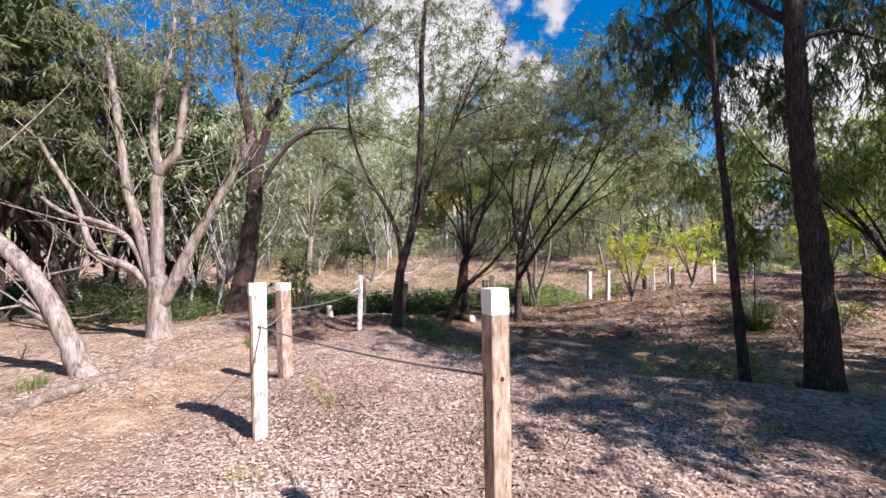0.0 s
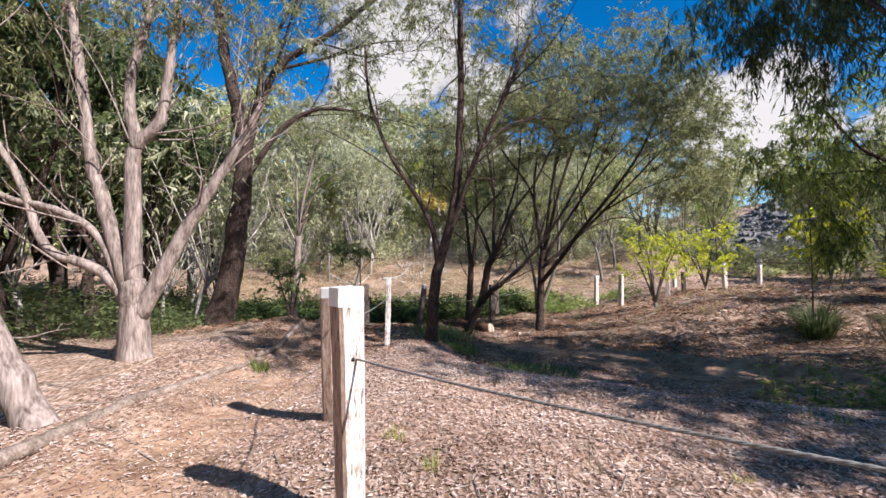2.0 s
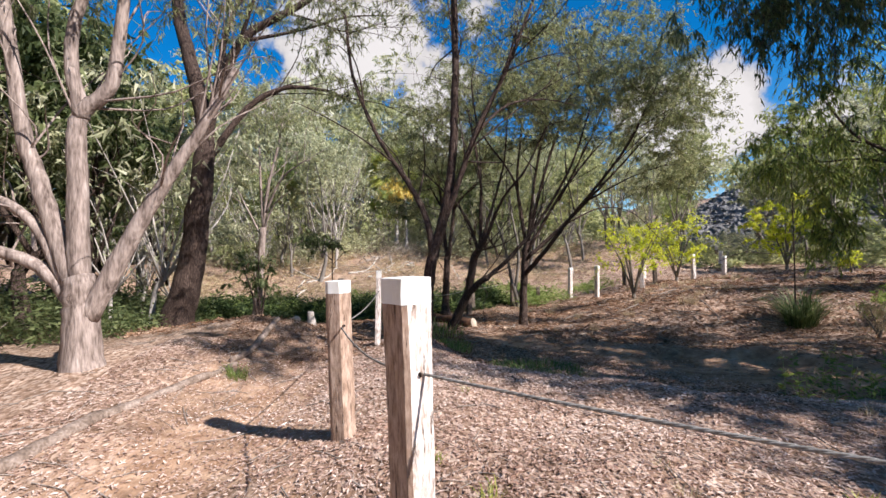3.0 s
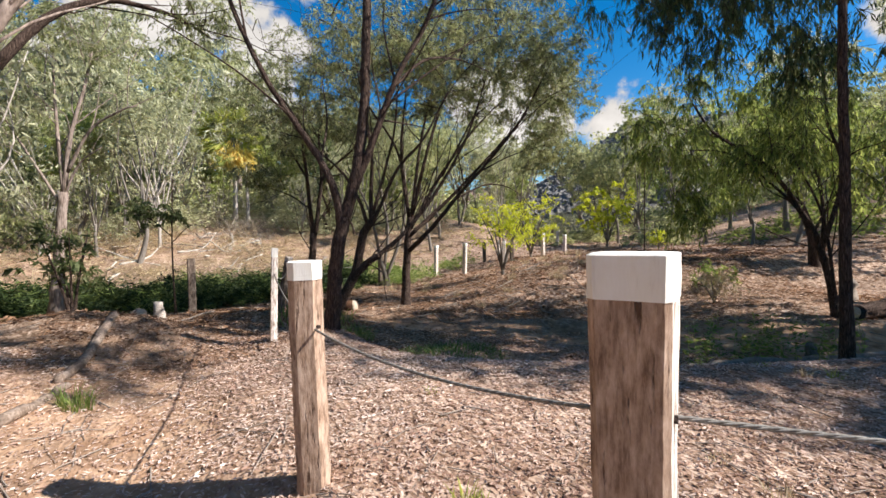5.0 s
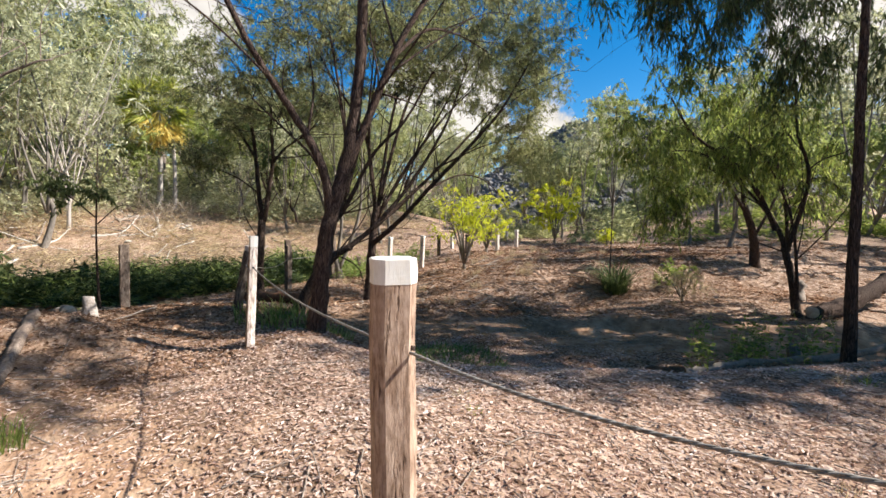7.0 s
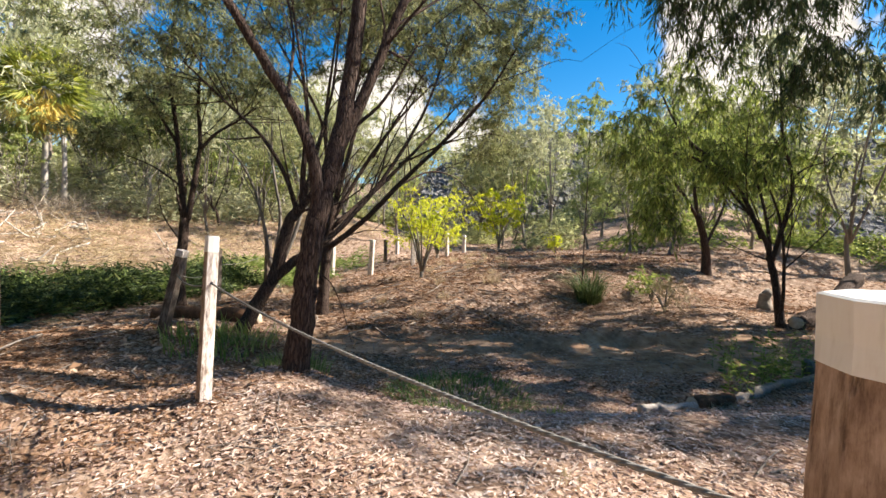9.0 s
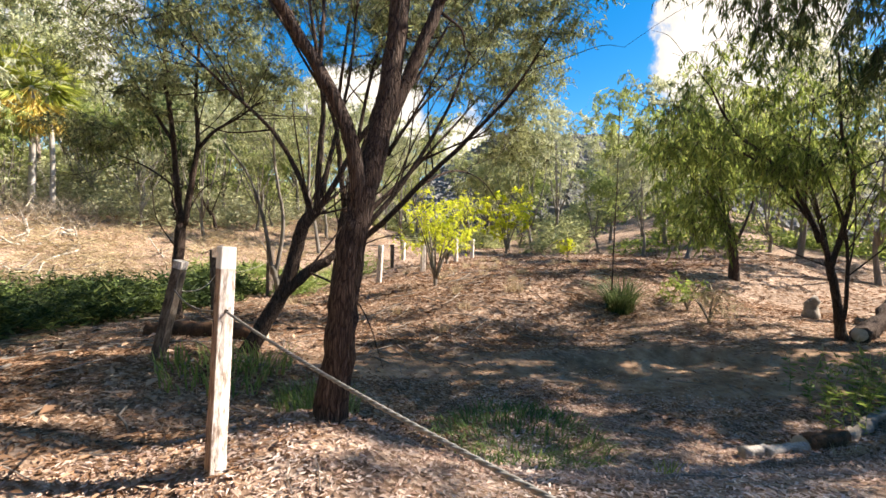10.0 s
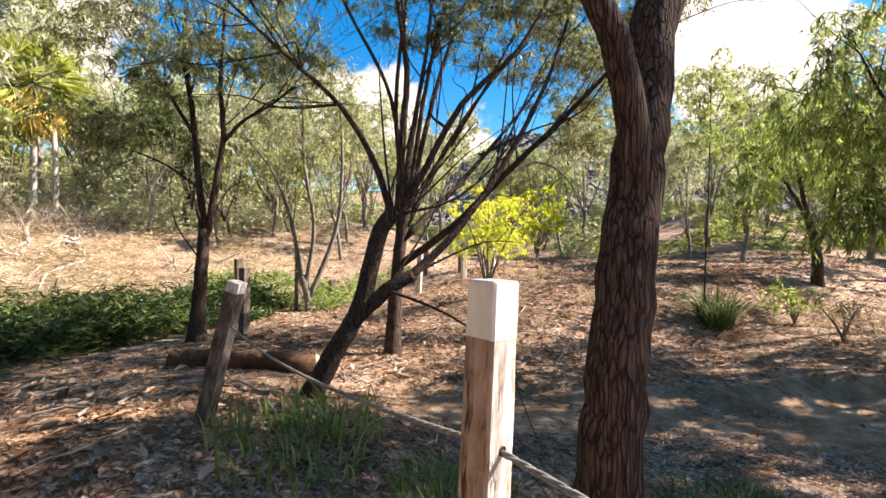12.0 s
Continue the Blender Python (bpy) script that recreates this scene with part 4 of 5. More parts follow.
tree("gum_tree", "dark-footed gum with pale upper limbs across the path",
    [([(-4.2, 13.66, 0.0), (-4.12, 13.61, 1.0), (-4.01, 13.55, 2.14)], 0.1, 0.075),
     ([(-4.01, 13.55, 2.1), (-3.86, 13.46, 3.17), (-3.6, 13.31, 4.08), (-3.46, 13.22, 4.7)], 0.05, 0.015),
     ([(-3.94, 13.51, 2.5), (-3.54, 13.27, 3.26), (-3.04, 12.98, 3.61), (-2.8, 12.9, 3.7)], 0.035, 0.01),
     ([(-4.0, 13.54, 2.1), (-4.07, 13.58, 3.37), (-4.09, 13.59, 4.6)], 0.045, 0.015),
     ([(-4.03, 13.56, 2.0), (-3.74, 13.39, 2.65), (-3.37, 13.18, 2.95)], 0.028, 0.008),
     ([(-4.05, 13.56, 1.9), (-4.5, 13.7, 2.8), (-4.9, 13.8, 3.6)], 0.03, 0.01)],
    [(-3.8, 13.4, 4.9, 1.1, 1.0, 0.8, 50), (-4.8, 13.8, 3.6, 0.7, 0.7, 0.6, 26), (-4.4, 13.7, 1.6, 0.7, 0.7, 0.6, 26)], M_PALE, M_OLIVE, (0.11, 0.022), 0.5, 55, 0.3, 0.0, 14, bare_sticks=40)
tree("sapling", "thin sapling with dark drooping leaves at the gully edge",
    [([(-2.3, 12.6, 0.0), (-2.32, 12.6, 0.9), (-2.3, 12.6, 1.8), (-2.28, 12.6, 2.4)], 0.018, 0.007),
     ([(-2.32, 12.6, 1.3), (-2.7, 12.6, 1.65), (-3.1, 12.6, 1.7)], 0.01, 0.004),
     ([(-2.3, 12.6, 1.2), (-2.0, 12.6, 1.5), (-1.7, 12.6, 1.45)], 0.009, 0.004)],
    [(-2.6, 12.6, 1.75, 0.6, 0.4, 0.22, 22)], M_DARK, M_DEEP, (0.12, 0.035), 0.7, 26, 0.22, 0.0, 15)
tree("slim_tree", "three slim grey stems growing from one root",
    [([(2.95, 14.85, -0.2), (2.9, 14.85, 0.1), (2.8, 14.9, 0.5)], 0.09, 0.07),
     ([(2.8, 14.9, 0.3), (2.63, 14.97, 1.41), (2.4, 15.24, 2.4), (2.02, 15.66, 3.16)], 0.045, 0.015),
     ([(2.85, 14.88, 0.2), (2.92, 14.7, 1.42), (2.76, 14.82, 2.75), (2.74, 14.84, 4.2)], 0.05, 0.015),
     ([(2.9, 14.85, 0), (3.3, 14.5, 1.44), (3.34, 14.4, 2.77), (3.25, 14.4, 4.0)], 0.055, 0.015)],
    [(2.7, 14.8, 4.0, 1.3, 1.1, 1.1, 90)], M_GREY, M_OLIVE, (0.11, 0.02), 0.5, 60, 0.34, 0.0, 13, bare_sticks=30)


# ---------------------------------------------------------------- posts and cable
def post(x, y, h, w, d, turn, lean, cap, timber, label, seed, round_off=0.12, sink=0.12, top=None, taper=0.0, paint=None, lightened=None):
    """A split timber post with a painted cap: bark-rough sides, chamfered corners, a slightly hollowed top."""
    rng = np.random.default_rng(seed)
    z0 = ground_at(x, y)
    if top is not None:
        h = top - z0
    root = thing("post", (x, y, z0), label, "post", "posts of the cable fence")
    tilt = Vector((0, 0, 1)).rotation_difference(Vector((lean[0], lean[1], 1)))
    root.rotation_euler = (tilt.to_matrix() @ Matrix.Rotation(radians(turn), 3, "Z")).to_euler()
    c = round_off * min(w, d)
    o = np.array([(-w / 2 + c, -d / 2), (0, -d / 2), (w / 2 - c, -d / 2), (w / 2, -d / 2 + c), (w / 2, 0), (w / 2, d / 2 - c), (w / 2 - c, d / 2), (0, d / 2), (-w / 2 + c, d / 2), (-w / 2, d / 2 - c), (-w / 2, 0), (-w / 2, -d / 2 + c)])
    n, size = len(o), min(w, d)
    table_z = np.linspace(-sink, h, 26)
    ridge = rng.normal(0, 0.016 * size, (n, 2))
    sway = np.cumsum(rng.normal(0, 0.006 * size, (26, 2)), axis=0)
    chips = rng.normal(0, 0.009 * size, (26, n, 2))

    def shaft(z_lo, z_hi, rings, grow):
        """The length of the post from z_lo to z_hi, wider by the share grow."""
        bag = Bag()
        zs = np.linspace(z_lo, z_hi, rings)
        at = np.interp(zs, table_z, np.arange(26))
        lo = np.minimum(at.astype(int), 24)
        f = (at - lo)[:, None]
        xy = (o + ridge)[None] * (1 + grow) * (1 - taper * (1 - zs / h))[:, None, None] + (sway[lo] * (1 - f) + sway[lo + 1] * f)[:, None] + (chips[lo] * (1 - f[..., None]) + chips[lo + 1] * f[..., None])
        v = np.concatenate([xy, np.repeat(zs[:, None, None], n, 1)], 2).reshape(-1, 3)
        i = np.arange(rings * n).reshape(rings, n)
        q = np.stack([i[:-1], np.roll(i, -1, 1)[:-1], np.roll(i, -1, 1)[1:], i[1:]], -1).reshape(-1, 4)
        mid = xy[-1].mean(0)
        inset = np.concatenate([mid + (xy[-1] - mid) * 0.94, np.full((n, 1), z_hi + 0.0025)], 1)
        top = np.vstack([inset, [[mid[0], mid[1], z_hi + 0.001]]])
        base = rings * n
        q2 = [(i[-1][k], i[-1][(k + 1) % n], base + (k + 1) % n, base + k) for k in range(n)]
        t = [(base + k, base + (k + 1) % n, base + n) for k in range(n)]
        bag.add(np.vstack([v, top]), np.vstack([q, q2]), t + [(i[0][0], k + 1, k) for k in range(1, n - 1)])
        return bag

    body = part("shaft", shaft(-sink, h - cap * 0.4, 26, 0.0).mesh("post_shaft", smooth=False), timber, root)
    # the sun-facing sides take paler timber: weathering plus sunlit brightness put into the colour
    if lightened:
        body.data.materials.append(lightened)
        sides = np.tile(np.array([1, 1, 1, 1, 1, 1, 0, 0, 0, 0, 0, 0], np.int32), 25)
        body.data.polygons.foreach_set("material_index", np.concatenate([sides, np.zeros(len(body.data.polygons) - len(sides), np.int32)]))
    part("painted_cap", shaft(h - cap, h, 6, 0.022).mesh("post_cap", smooth=False), paint or M_PAINT, root, "white painted top" if paint is None else "weathered top")
    # a solid dark plug whose colour stands for the shade inside the drilled hole
    hole = Bag()
    hz = h * 0.72
    tube(hole, [(0, -d / 2 - 0.003, hz), (0, d / 2 + 0.003, hz)], 0.008, 0.008, 10)
    part("cable_hole_plug", hole.mesh("post_hole"), M_DARK, root, "dark plug for the shade inside the drilled hole")
    return Vector((x, y, z0)) + Euler(root.rotation_euler).to_matrix() @ Vector((0, 0, hz))


POSTS = {}
for key, x, y, h, w, d, turn, lean, cap, timber, label in [
        ("z", 0.10, 1.55, 1.07, 0.07, 0.07, 28, (0, 0), 0.085, M_POST, "grey square timber post with a white painted top"),
        ("a", -1.452, 3.396, 1.145, 0.118, 0.155, 28, (-0.015, 0.0), 0.085, M_POST, "thick square timber post with a white painted top"),
        ("b", -1.75, 4.797, 1.02, 0.15, 0.14, 26, (-0.018, 0.0), 0.075, M_POST, "stout rounded timber post with a white painted top"),
        ("c", -1.455, 7.449, 0.955, 0.058, 0.056, -7, (0.035, -0.005), 0.085, M_POST, "slim bleached timber post with a white painted top"),
        ("l", -0.975, 9.74, 0.88, 0.085, 0.08, 30, (0.15, -0.17), 0.06, M_POSTDARK, "leaning weathered timber post with a faded pale top"),
        ("g", 1.20, 13.9, 1.02, 0.13, 0.11, 20, (0, 0), 0.02, M_POSTDARK, "dark weathered timber post"),
        ("h", 2.85, 15.1, 1.1, 0.13, 0.12, 10, (0.01, 0), 0.03, M_POSTDARK, "dark weathered timber post beside slim trees")]:
    POSTS[key] = post(x, y, h, w, d, turn, lean, cap, timber, label, len(POSTS) + 11, {"b": 0.34, "a": 0.13, "c": 0.05}.get(key, 0.08), top={"z": 1.29, "a": 1.237, "b": 1.17, "c": 1.16, "l": 0.99}.get(key), taper={"a": 0.16, "c": -0.12}.get(key, 0.0), paint={"l": M_POSTPALE, "g": M_POSTDARK, "h": M_POSTDARK}.get(key), lightened=M_POSTPALE if key in "ac" else None)
for k, (x, y, top, pale) in enumerate([(-2.05, 11.2, 0.93, 0), (4.86, 15.4, 0.90, 1), (4.9, 13.8, 0.99, 1), (6.7, 15.3, 0.96, 0), (6.2, 13.6, 1.02, 1), (7.3, 14.6, 1.0, 0), (8.5, 14.4, 1.25, 1), (10.2, 15.1, 1.18, 1),
                                       (12.0, 17.3, 1.35, 1), (14.2, 20.0, 1.6, 1), (13.0, 18.6, 1.4, 0), (3.7, 15.2, 0.35, 0), (1.5, 14.7, 0.85, 0), (8.0, 16.2, 1.0, 1)]):
    post(x, y, 1.0, 0.12, 0.11, 15 * k, (0.03 * math.sin(k), 0.035 * math.cos(2 * k)), 0.07 if pale else 0.02, M_POSTPALE if pale else M_POSTDARK,
         "pale timber post with a white top along the track" if pale else "dark weathered timber post among the scrub", 40 + k, paint=None if pale else M_POSTDARK, top=max(top, ground_at(x, y) + 0.4))


def cable(a, b, sag, label):
    """Twisted wire cable between two posts."""
    bag = Bag()
    s = np.linspace(0, 1, 60)
    line = np.array(a)[None] * (1 - s)[:, None] + np.array(b)[None] * s[:, None]
    line[:, 2] -= sag * 4 * s * (1 - s)
    for k in range(3):
        dense = np.linspace(0, 1, 240)
        li = np.stack([np.interp(dense, s, line[:, j]) for j in range(3)], 1)
        ph = dense * np.linalg.norm(np.array(b) - np.array(a)) * 2 * np.pi / 0.085 + k * 2.094
        dirn = unit(np.array(b) - np.array(a))
        sd = unit(np.cross(dirn, [0, 0, 1]))
        li = li + 0.0028 * (np.cos(ph)[:, None] * sd + np.sin(ph)[:, None] * np.array([0, 0, 1]))
        tube(bag, li, 0.0031, 0.0031, 5)
    ob = part("cable", bag.mesh("cable"), M_WIRE)
    tagged(ob, label, "cable", "cables of the fence")


for a, b, sag in (("z", "a", 0.03), ("a", "b", 0.06), ("b", "c", 0.05), ("c", "l", 0.06), ("l", "g", 0.12), ("g", "h", 0.08)):
    cable(POSTS[a], POSTS[b], sag, "slack twisted wire cable strung between timber posts")


# ---------------------------------------------------------------- logs and stumps
def log(name, label, pts, r0, r1, bark, seed, cut=True, category="log", sides=12):
    rng = np.random.default_rng(seed)
    base = np.array(pts[0], float)
    root = thing(name, base, label, category)
    line = flowing(pts, 7)
    line[1:-1] += rng.normal(0, 0.16 * r0, (len(line) - 2, 3))
    bag = Bag()
    tube(bag, line, r0, r1, sides, rng, 0.13)
    part("bark", bag.mesh(name + "_bark", base), bark, root)
    if cut:
        face = Bag()
        dirn = unit(line[0] - line[1])
        tube(face, [line[0] - dirn * 0.01, line[0] + dirn * 0.006], r0 * 0.93, r0 * 0.9, sides, rng, 0.03)
        part("cut_end", face.mesh(name + "_cut", base), M_CUT, root, "pale sawn end")
    return root


def lay(points, r):
    """Points on the ground, raised so that a log of radius r rests there."""
    return [(x, y, ground_at(x, y) + r * 0.55) for x, y in points]


log("fallen_branch", "long thin fallen branch lying beside the path", lay([(-3.72, 2.9), (-3.6, 3.7), (-3.52, 4.6), (-3.42, 5.5), (-3.1, 6.5), (-2.96, 7.0)], 0.02), 0.06, 0.028, M_OLDLOG, 3, False, "branch", 7)
log("fallen_log", "grey fallen log across the edge of the path", lay([(-3.02, 7.05), (-2.95, 7.6), (-2.9, 8.2), (-2.84, 8.7)], 0.05), 0.03, 0.04, M_OLDLOG, 4, False)
log("fallen_log", "short bleached log lying on leaf litter", lay([(1.29, 6.02), (1.5, 5.87), (1.72, 5.71)], 0.05), 0.045, 0.042, M_BLEACH, 5)
log("fallen_log", "long pale log edging the litter bank", lay([(1.98, 5.56), (2.3, 5.44), (2.9, 5.3), (3.6, 5.05), (4.6, 4.6), (6.2, 4.2)], 0.04), 0.05, 0.038, M_DEAD, 6, False)
log("fallen_log", "dark rotting log end on leaf litter", lay([(1.70, 5.74), (1.86, 5.62), (2.05, 5.52)], 0.07), 0.07, 0.062, M_RED, 7)
log("fallen_log", "thick red-brown log lying in the hollow", lay([(0.62, 11.0), (0.2, 11.8), (-0.2, 12.6)], 0.12), 0.125, 0.13, M_RED, 8)
log("fallen_log", "dark curved trunk fallen below a weeping tree", [(5.85, 5.35, ground_at(5.85, 5.35) + 0.1), (6.5, 5.2, 0.12), (7.3, 5.0, 0.3), (8.4, 4.8, 0.55), (9.4, 4.7, 0.6)], 0.1, 0.13, M_DARK, 9)
log("tree_stump", "short sawn stump with a pale top", [(-2.46, 9.5, ground_at(-2.46, 9.5) + 0.28), (-2.46, 9.51, ground_at(-2.46, 9.5) - 0.05)], 0.045, 0.09, M_BLEACH, 10, False, "stump")
log("tree_stump", "sawn log end among leaf litter", lay([(-2.62, 9.05), (-2.75, 9.5)], 0.06), 0.06, 0.07, M_DEAD, 11)
log("tree_stump", "small broken stump on litter", [(3.9, 5.1, ground_at(3.9, 5.1) + 0.16), (3.92, 5.1, ground_at(3.9, 5.1) - 0.05)], 0.05, 0.08, M_GREY, 12, False, "stump")
log("tree_stump", "old grey stump on the slope", [(7.4, 5.9, ground_at(7.4, 5.9) + 0.32), (7.4, 5.9, ground_at(7.4, 5.9) - 0.05)], 0.07, 0.12, M_DEAD, 13, False, "stump")


# ---------------------------------------------------------------- litter, grass and low plants
def scatter_litter():
    """Dry leaves on the ground, thick where the camera passes and thinner beyond."""
    rng = np.random.default_rng(5)
    bag, darker = Bag(), Bag()
    for n, x0, x1, y0, y1, size in ((135000, -3.9, 2.8, 1.6, 8.0, 0.030), (28000, -3.4, 1.8, 7.3, 10.4, 0.042), (42000, -5.0, 8.0, 9.0, 14.0, 0.052), (24000, 1.5, 9.0, 5.0, 9.2, 0.05), (20000, 1.0, 12.0, 8.0, 15.0, 0.075), (9000, -6.0, 15.0, 9.0, 19.0, 0.12), (9000, 7.5, 16.0, 4.0, 12.0, 0.10)):
        x, y = rng.uniform(x0, x1, n), rng.uniform(y0, y1, n)
        thin = track_at(x, y)[0] * (0.86 + 0.12 * np.sin(1.3 * x + 0.8 * y) ** 2)
        thin = np.maximum(thin, 0.5 * np.exp(-((x + 2.8) / 0.75) ** 2) * (y < 8))
        keep = rng.random(n) > thin
        x, y = x[keep], y[keep]
        m = len(x)
        at = np.stack([x, y, height(x, y) + rough_ground(x, y) + 0.004 + rng.random(m) * 0.012], 1)
        a = rng.uniform(0, 2 * np.pi, m)
        along = np.stack([np.cos(a), np.sin(a), rng.normal(0.03, 0.16, m)], 1)
        L = size * rng.uniform(0.5, 1.5, m)
        flat_side = np.stack([-np.sin(a), np.cos(a), rng.normal(0, 0.35, m)], 1)
        flat_side /= np.linalg.norm(flat_side, axis=1)[:, None]
        W = L * rng.uniform(0.18, 0.42, m)
        lift = np.stack([0 * a, 0 * a, L * rng.uniform(-0.05, 0.14, m)], 1)
        mid = at + along * (L * 0.5)[:, None] + lift
        v = np.stack([at, mid + flat_side * W[:, None] * 0.5, at + along * L[:, None], mid - flat_side * W[:, None] * 0.5], 1).reshape(-1, 3)
        # the larger leaves beyond the first stretch take the darker, browner colour
        (bag if size < 0.04 else darker).add(v, np.arange(m * 4).reshape(m, 4))
    tagged(part("leaf_litter", darker.mesh("dark_leaf_litter", smooth=False), M_LITTERDARK), "dark brown leaf litter over the hollow and the slope", "leaf litter", kind="stuff")
    ob = part("leaf_litter", bag.mesh("leaf_litter", smooth=False), M_LITTER)
    tagged(ob, "dry curled brown and tan gum leaves strewn over the ground", "leaf litter", kind="stuff")
    tw = Bag()
    for _ in range(1500):
        x, y = rng.uniform(-4.5, 7.5), rng.uniform(1, 13)
        a, L = rng.uniform(0, 6.28), rng.uniform(0.08, 0.45)
        p, q = (x, y), (x + math.cos(a) * L, y + math.sin(a) * L)
        m = ((p[0] + q[0]) / 2 + rng.normal(0, 0.02), (p[1] + q[1]) / 2 + rng.normal(0, 0.02))
        r = rng.uniform(0.002, 0.006)
        tube(tw, [(c[0], c[1], ground_at(*c) + r + 0.006) for c in (p, m, q)], r, r * 0.6, 4)
    for _ in range(200):
        x, y = rng.uniform(-2.0, 9), rng.uniform(8.8, 13.5)
        a, L = rng.uniform(0, 6.28), rng.uniform(0.25, 0.9)
        line = [(x + math.cos(a) * L * s + rng.normal(0, 0.03), y + math.sin(a) * L * s + rng.normal(0, 0.03)) for s in (0, 0.35, 0.7, 1.0)]
        r = rng.uniform(0.005, 0.013)
        tube(tw, [(p[0], p[1], ground_at(*p) + r + rng.uniform(0, 0.03)) for p in line], r, r * 0.4, 5)
    ob = part("fallen_twigs", tw.mesh("fallen_twigs"), M_DEAD)
    tagged(ob, "thin grey twigs scattered in the leaf litter", "twigs", kind="stuff")


scatter_litter()


def tuft(name, label, x, y, r, h, n, mat, seed, lean=0.5, width=0.008, category="grass", kind=""):
    """A clump of arching grass blades, each of three pieces."""
    rng = np.random.default_rng(seed)
    bag = Bag()
    a, rad = rng.uniform(0, 6.283, n), r * np.sqrt(rng.random(n))
    px, py = x + rad * np.cos(a), y + rad * np.sin(a)
    pz = height(px, py) + rough_ground(px, py) - 0.01
    L = h * rng.uniform(0.5, 1.15, n)
    out = a + rng.normal(0, 0.7, n)
    k = lean * rng.uniform(0.2, 1.2, n)
    P = [np.stack([px, py, pz], 1)]
    for s in (0.4, 0.75, 1.0):
        hor, ver = L * k * s ** 1.8, L * (s - 0.35 * k * s ** 2.5)
        P.append(np.stack([px + np.cos(out) * hor, py + np.sin(out) * hor, pz + ver], 1))
    side = np.stack([-np.sin(out), np.cos(out), 0 * out], 1)
    rows = []
    for p, w in zip(P, (1.0, 0.9, 0.6, 0.08)):
        rows += [p + side * width * w * 0.5, p - side * width * w * 0.5]
    v = np.stack(rows, 1).reshape(-1, 3)
    o = (np.arange(n) * 8)[:, None]
    q = np.concatenate([o + np.array([2 * j, 2 * j + 1, 2 * j + 3, 2 * j + 2]) for j in range(3)])
    bag.add(v, q)
    ob = part(name, bag.mesh(name, (x, y, ground_at(x, y)), True), mat)
    ob.location = (x, y, ground_at(x, y))
    return tagged(ob, label, category, kind=kind)


tuft("grass_clump", "big strappy green clump of arching leaves on the slope", 5.72, 8.42, 0.22, 0.66, 340, M_STRAP, 21, 1.15, 0.017, "grass clump")
tuft("grass_patch", "patch of long green grass beside the leaning post", -0.72, 9.2, 0.45, 0.25, 170, M_GRASS, 22, 0.8, 0.014, kind="stuff")
tuft("grass_patch", "green grass at the foot of a leaning trunk", -0.3, 9.45, 0.35, 0.26, 110, M_GRASS, 27, 0.9, 0.013, kind="stuff")
tuft("grass_patch", "low green grass on the litter bank", 0.45, 7.2, 0.6, 0.12, 900, M_FERNGRASS, 23, 1.3, 0.010, kind="stuff")
tuft("grass_patch", "green grass round the foot of a dark tree", -0.35, 8.4, 0.3, 0.2, 400, M_GRASS, 24, 0.7, 0.007, kind="stuff")
tuft("grass_clump", "small green grass clump by a fallen branch", -2.85, 6.62, 0.1, 0.16, 120, M_GRASS, 25, 0.6, 0.006)
tuft("grass_clump", "small pale green grass clump under a leaning trunk", -4.0, 4.35, 0.12, 0.16, 110, M_GRASS, 26, 0.6, 0.006)
rng_small = np.random.default_rng(77)
for k in range(26):
    gx, gy = rng_small.uniform(-1.6, 2.6), rng_small.uniform(2.4, 6.4)
    tuft("grass_tuft", "tiny tuft of yellowing grass in leaf litter", gx, gy, 0.05, rng_small.uniform(0.05, 0.11), 28, M_STRAW if k % 2 else M_PALM, 100 + k, 0.7, 0.005, "grass", "stuff")
for k in range(40):
    gx, gy = rng_small.uniform(2.5, 10), rng_small.uniform(9.5, 14)
    tuft("grass_tuft", "dry straw tuft on the slope", gx, gy, 0.1, rng_small.uniform(0.1, 0.25), 50, M_STRAW, 200 + k, 0.7, 0.007, "grass", "stuff")


def low_plants(name, label, mat, spots, leaf, per, seed, category, rise=-0.15, plain=True):
    """Ground cover: stems with leaves, in a low uneven mound. spots: (x, y, rx, ry, height, count)."""
    rng = np.random.default_rng(seed)
    bag = Bag()
    for cx, cy, rx, ry, h, n in spots:
        a, r = rng.uniform(0, 6.283, n), np.sqrt(rng.random(n))
        px, py = cx + rx * r * np.cos(a), cy + ry * r * np.sin(a)
        top = h * (0.35 + 0.65 * (1 - r ** 2)) * rng.uniform(0.55, 1.1, n)
        for _ in range(per):
            q = np.stack([px + rng.normal(0, 0.10, n), py + rng.normal(0, 0.10, n), height(px, py) + top * rng.uniform(0.15, 1.0, n)], 1)
            al = rng.normal(0, 1, (n, 3))
            al[:, 2] = al[:, 2] * 0.4 + rise
            blades(bag, q, al, leaf[0] * rng.uniform(0.6, 1.3, n), leaf[1] * rng.uniform(0.6, 1.3, n), rng, plain=plain)
    ob = part(name, bag.mesh(name, smooth=False), mat)
    return tagged(ob, label, category, kind="stuff")


rng_f = np.random.default_rng(90)
low_plants("fern_cover", "dense dark green ground cover filling the gully", M_FERN, [(rng_f.uniform(-7.5, 2.6), 15.9 + rng_f.uniform(-1.1, 1.4), rng_f.uniform(0.4, 0.9), rng_f.uniform(0.35, 0.7), rng_f.uniform(0.3, 0.9), 90) for _ in range(50)], (0.17, 0.034), 13, 31, "ground cover", 0.2)
low_plants("fern_cover", "bright green low plants along the gully edge", M_GRASS, [(rng_f.uniform(-7, 6), 16.7 + rng_f.uniform(-1.9, 1.6), 0.5, 0.4, rng_f.uniform(0.25, 0.8), 50) for _ in range(34)], (0.15, 0.03), 8, 32, "ground cover", 0.3)


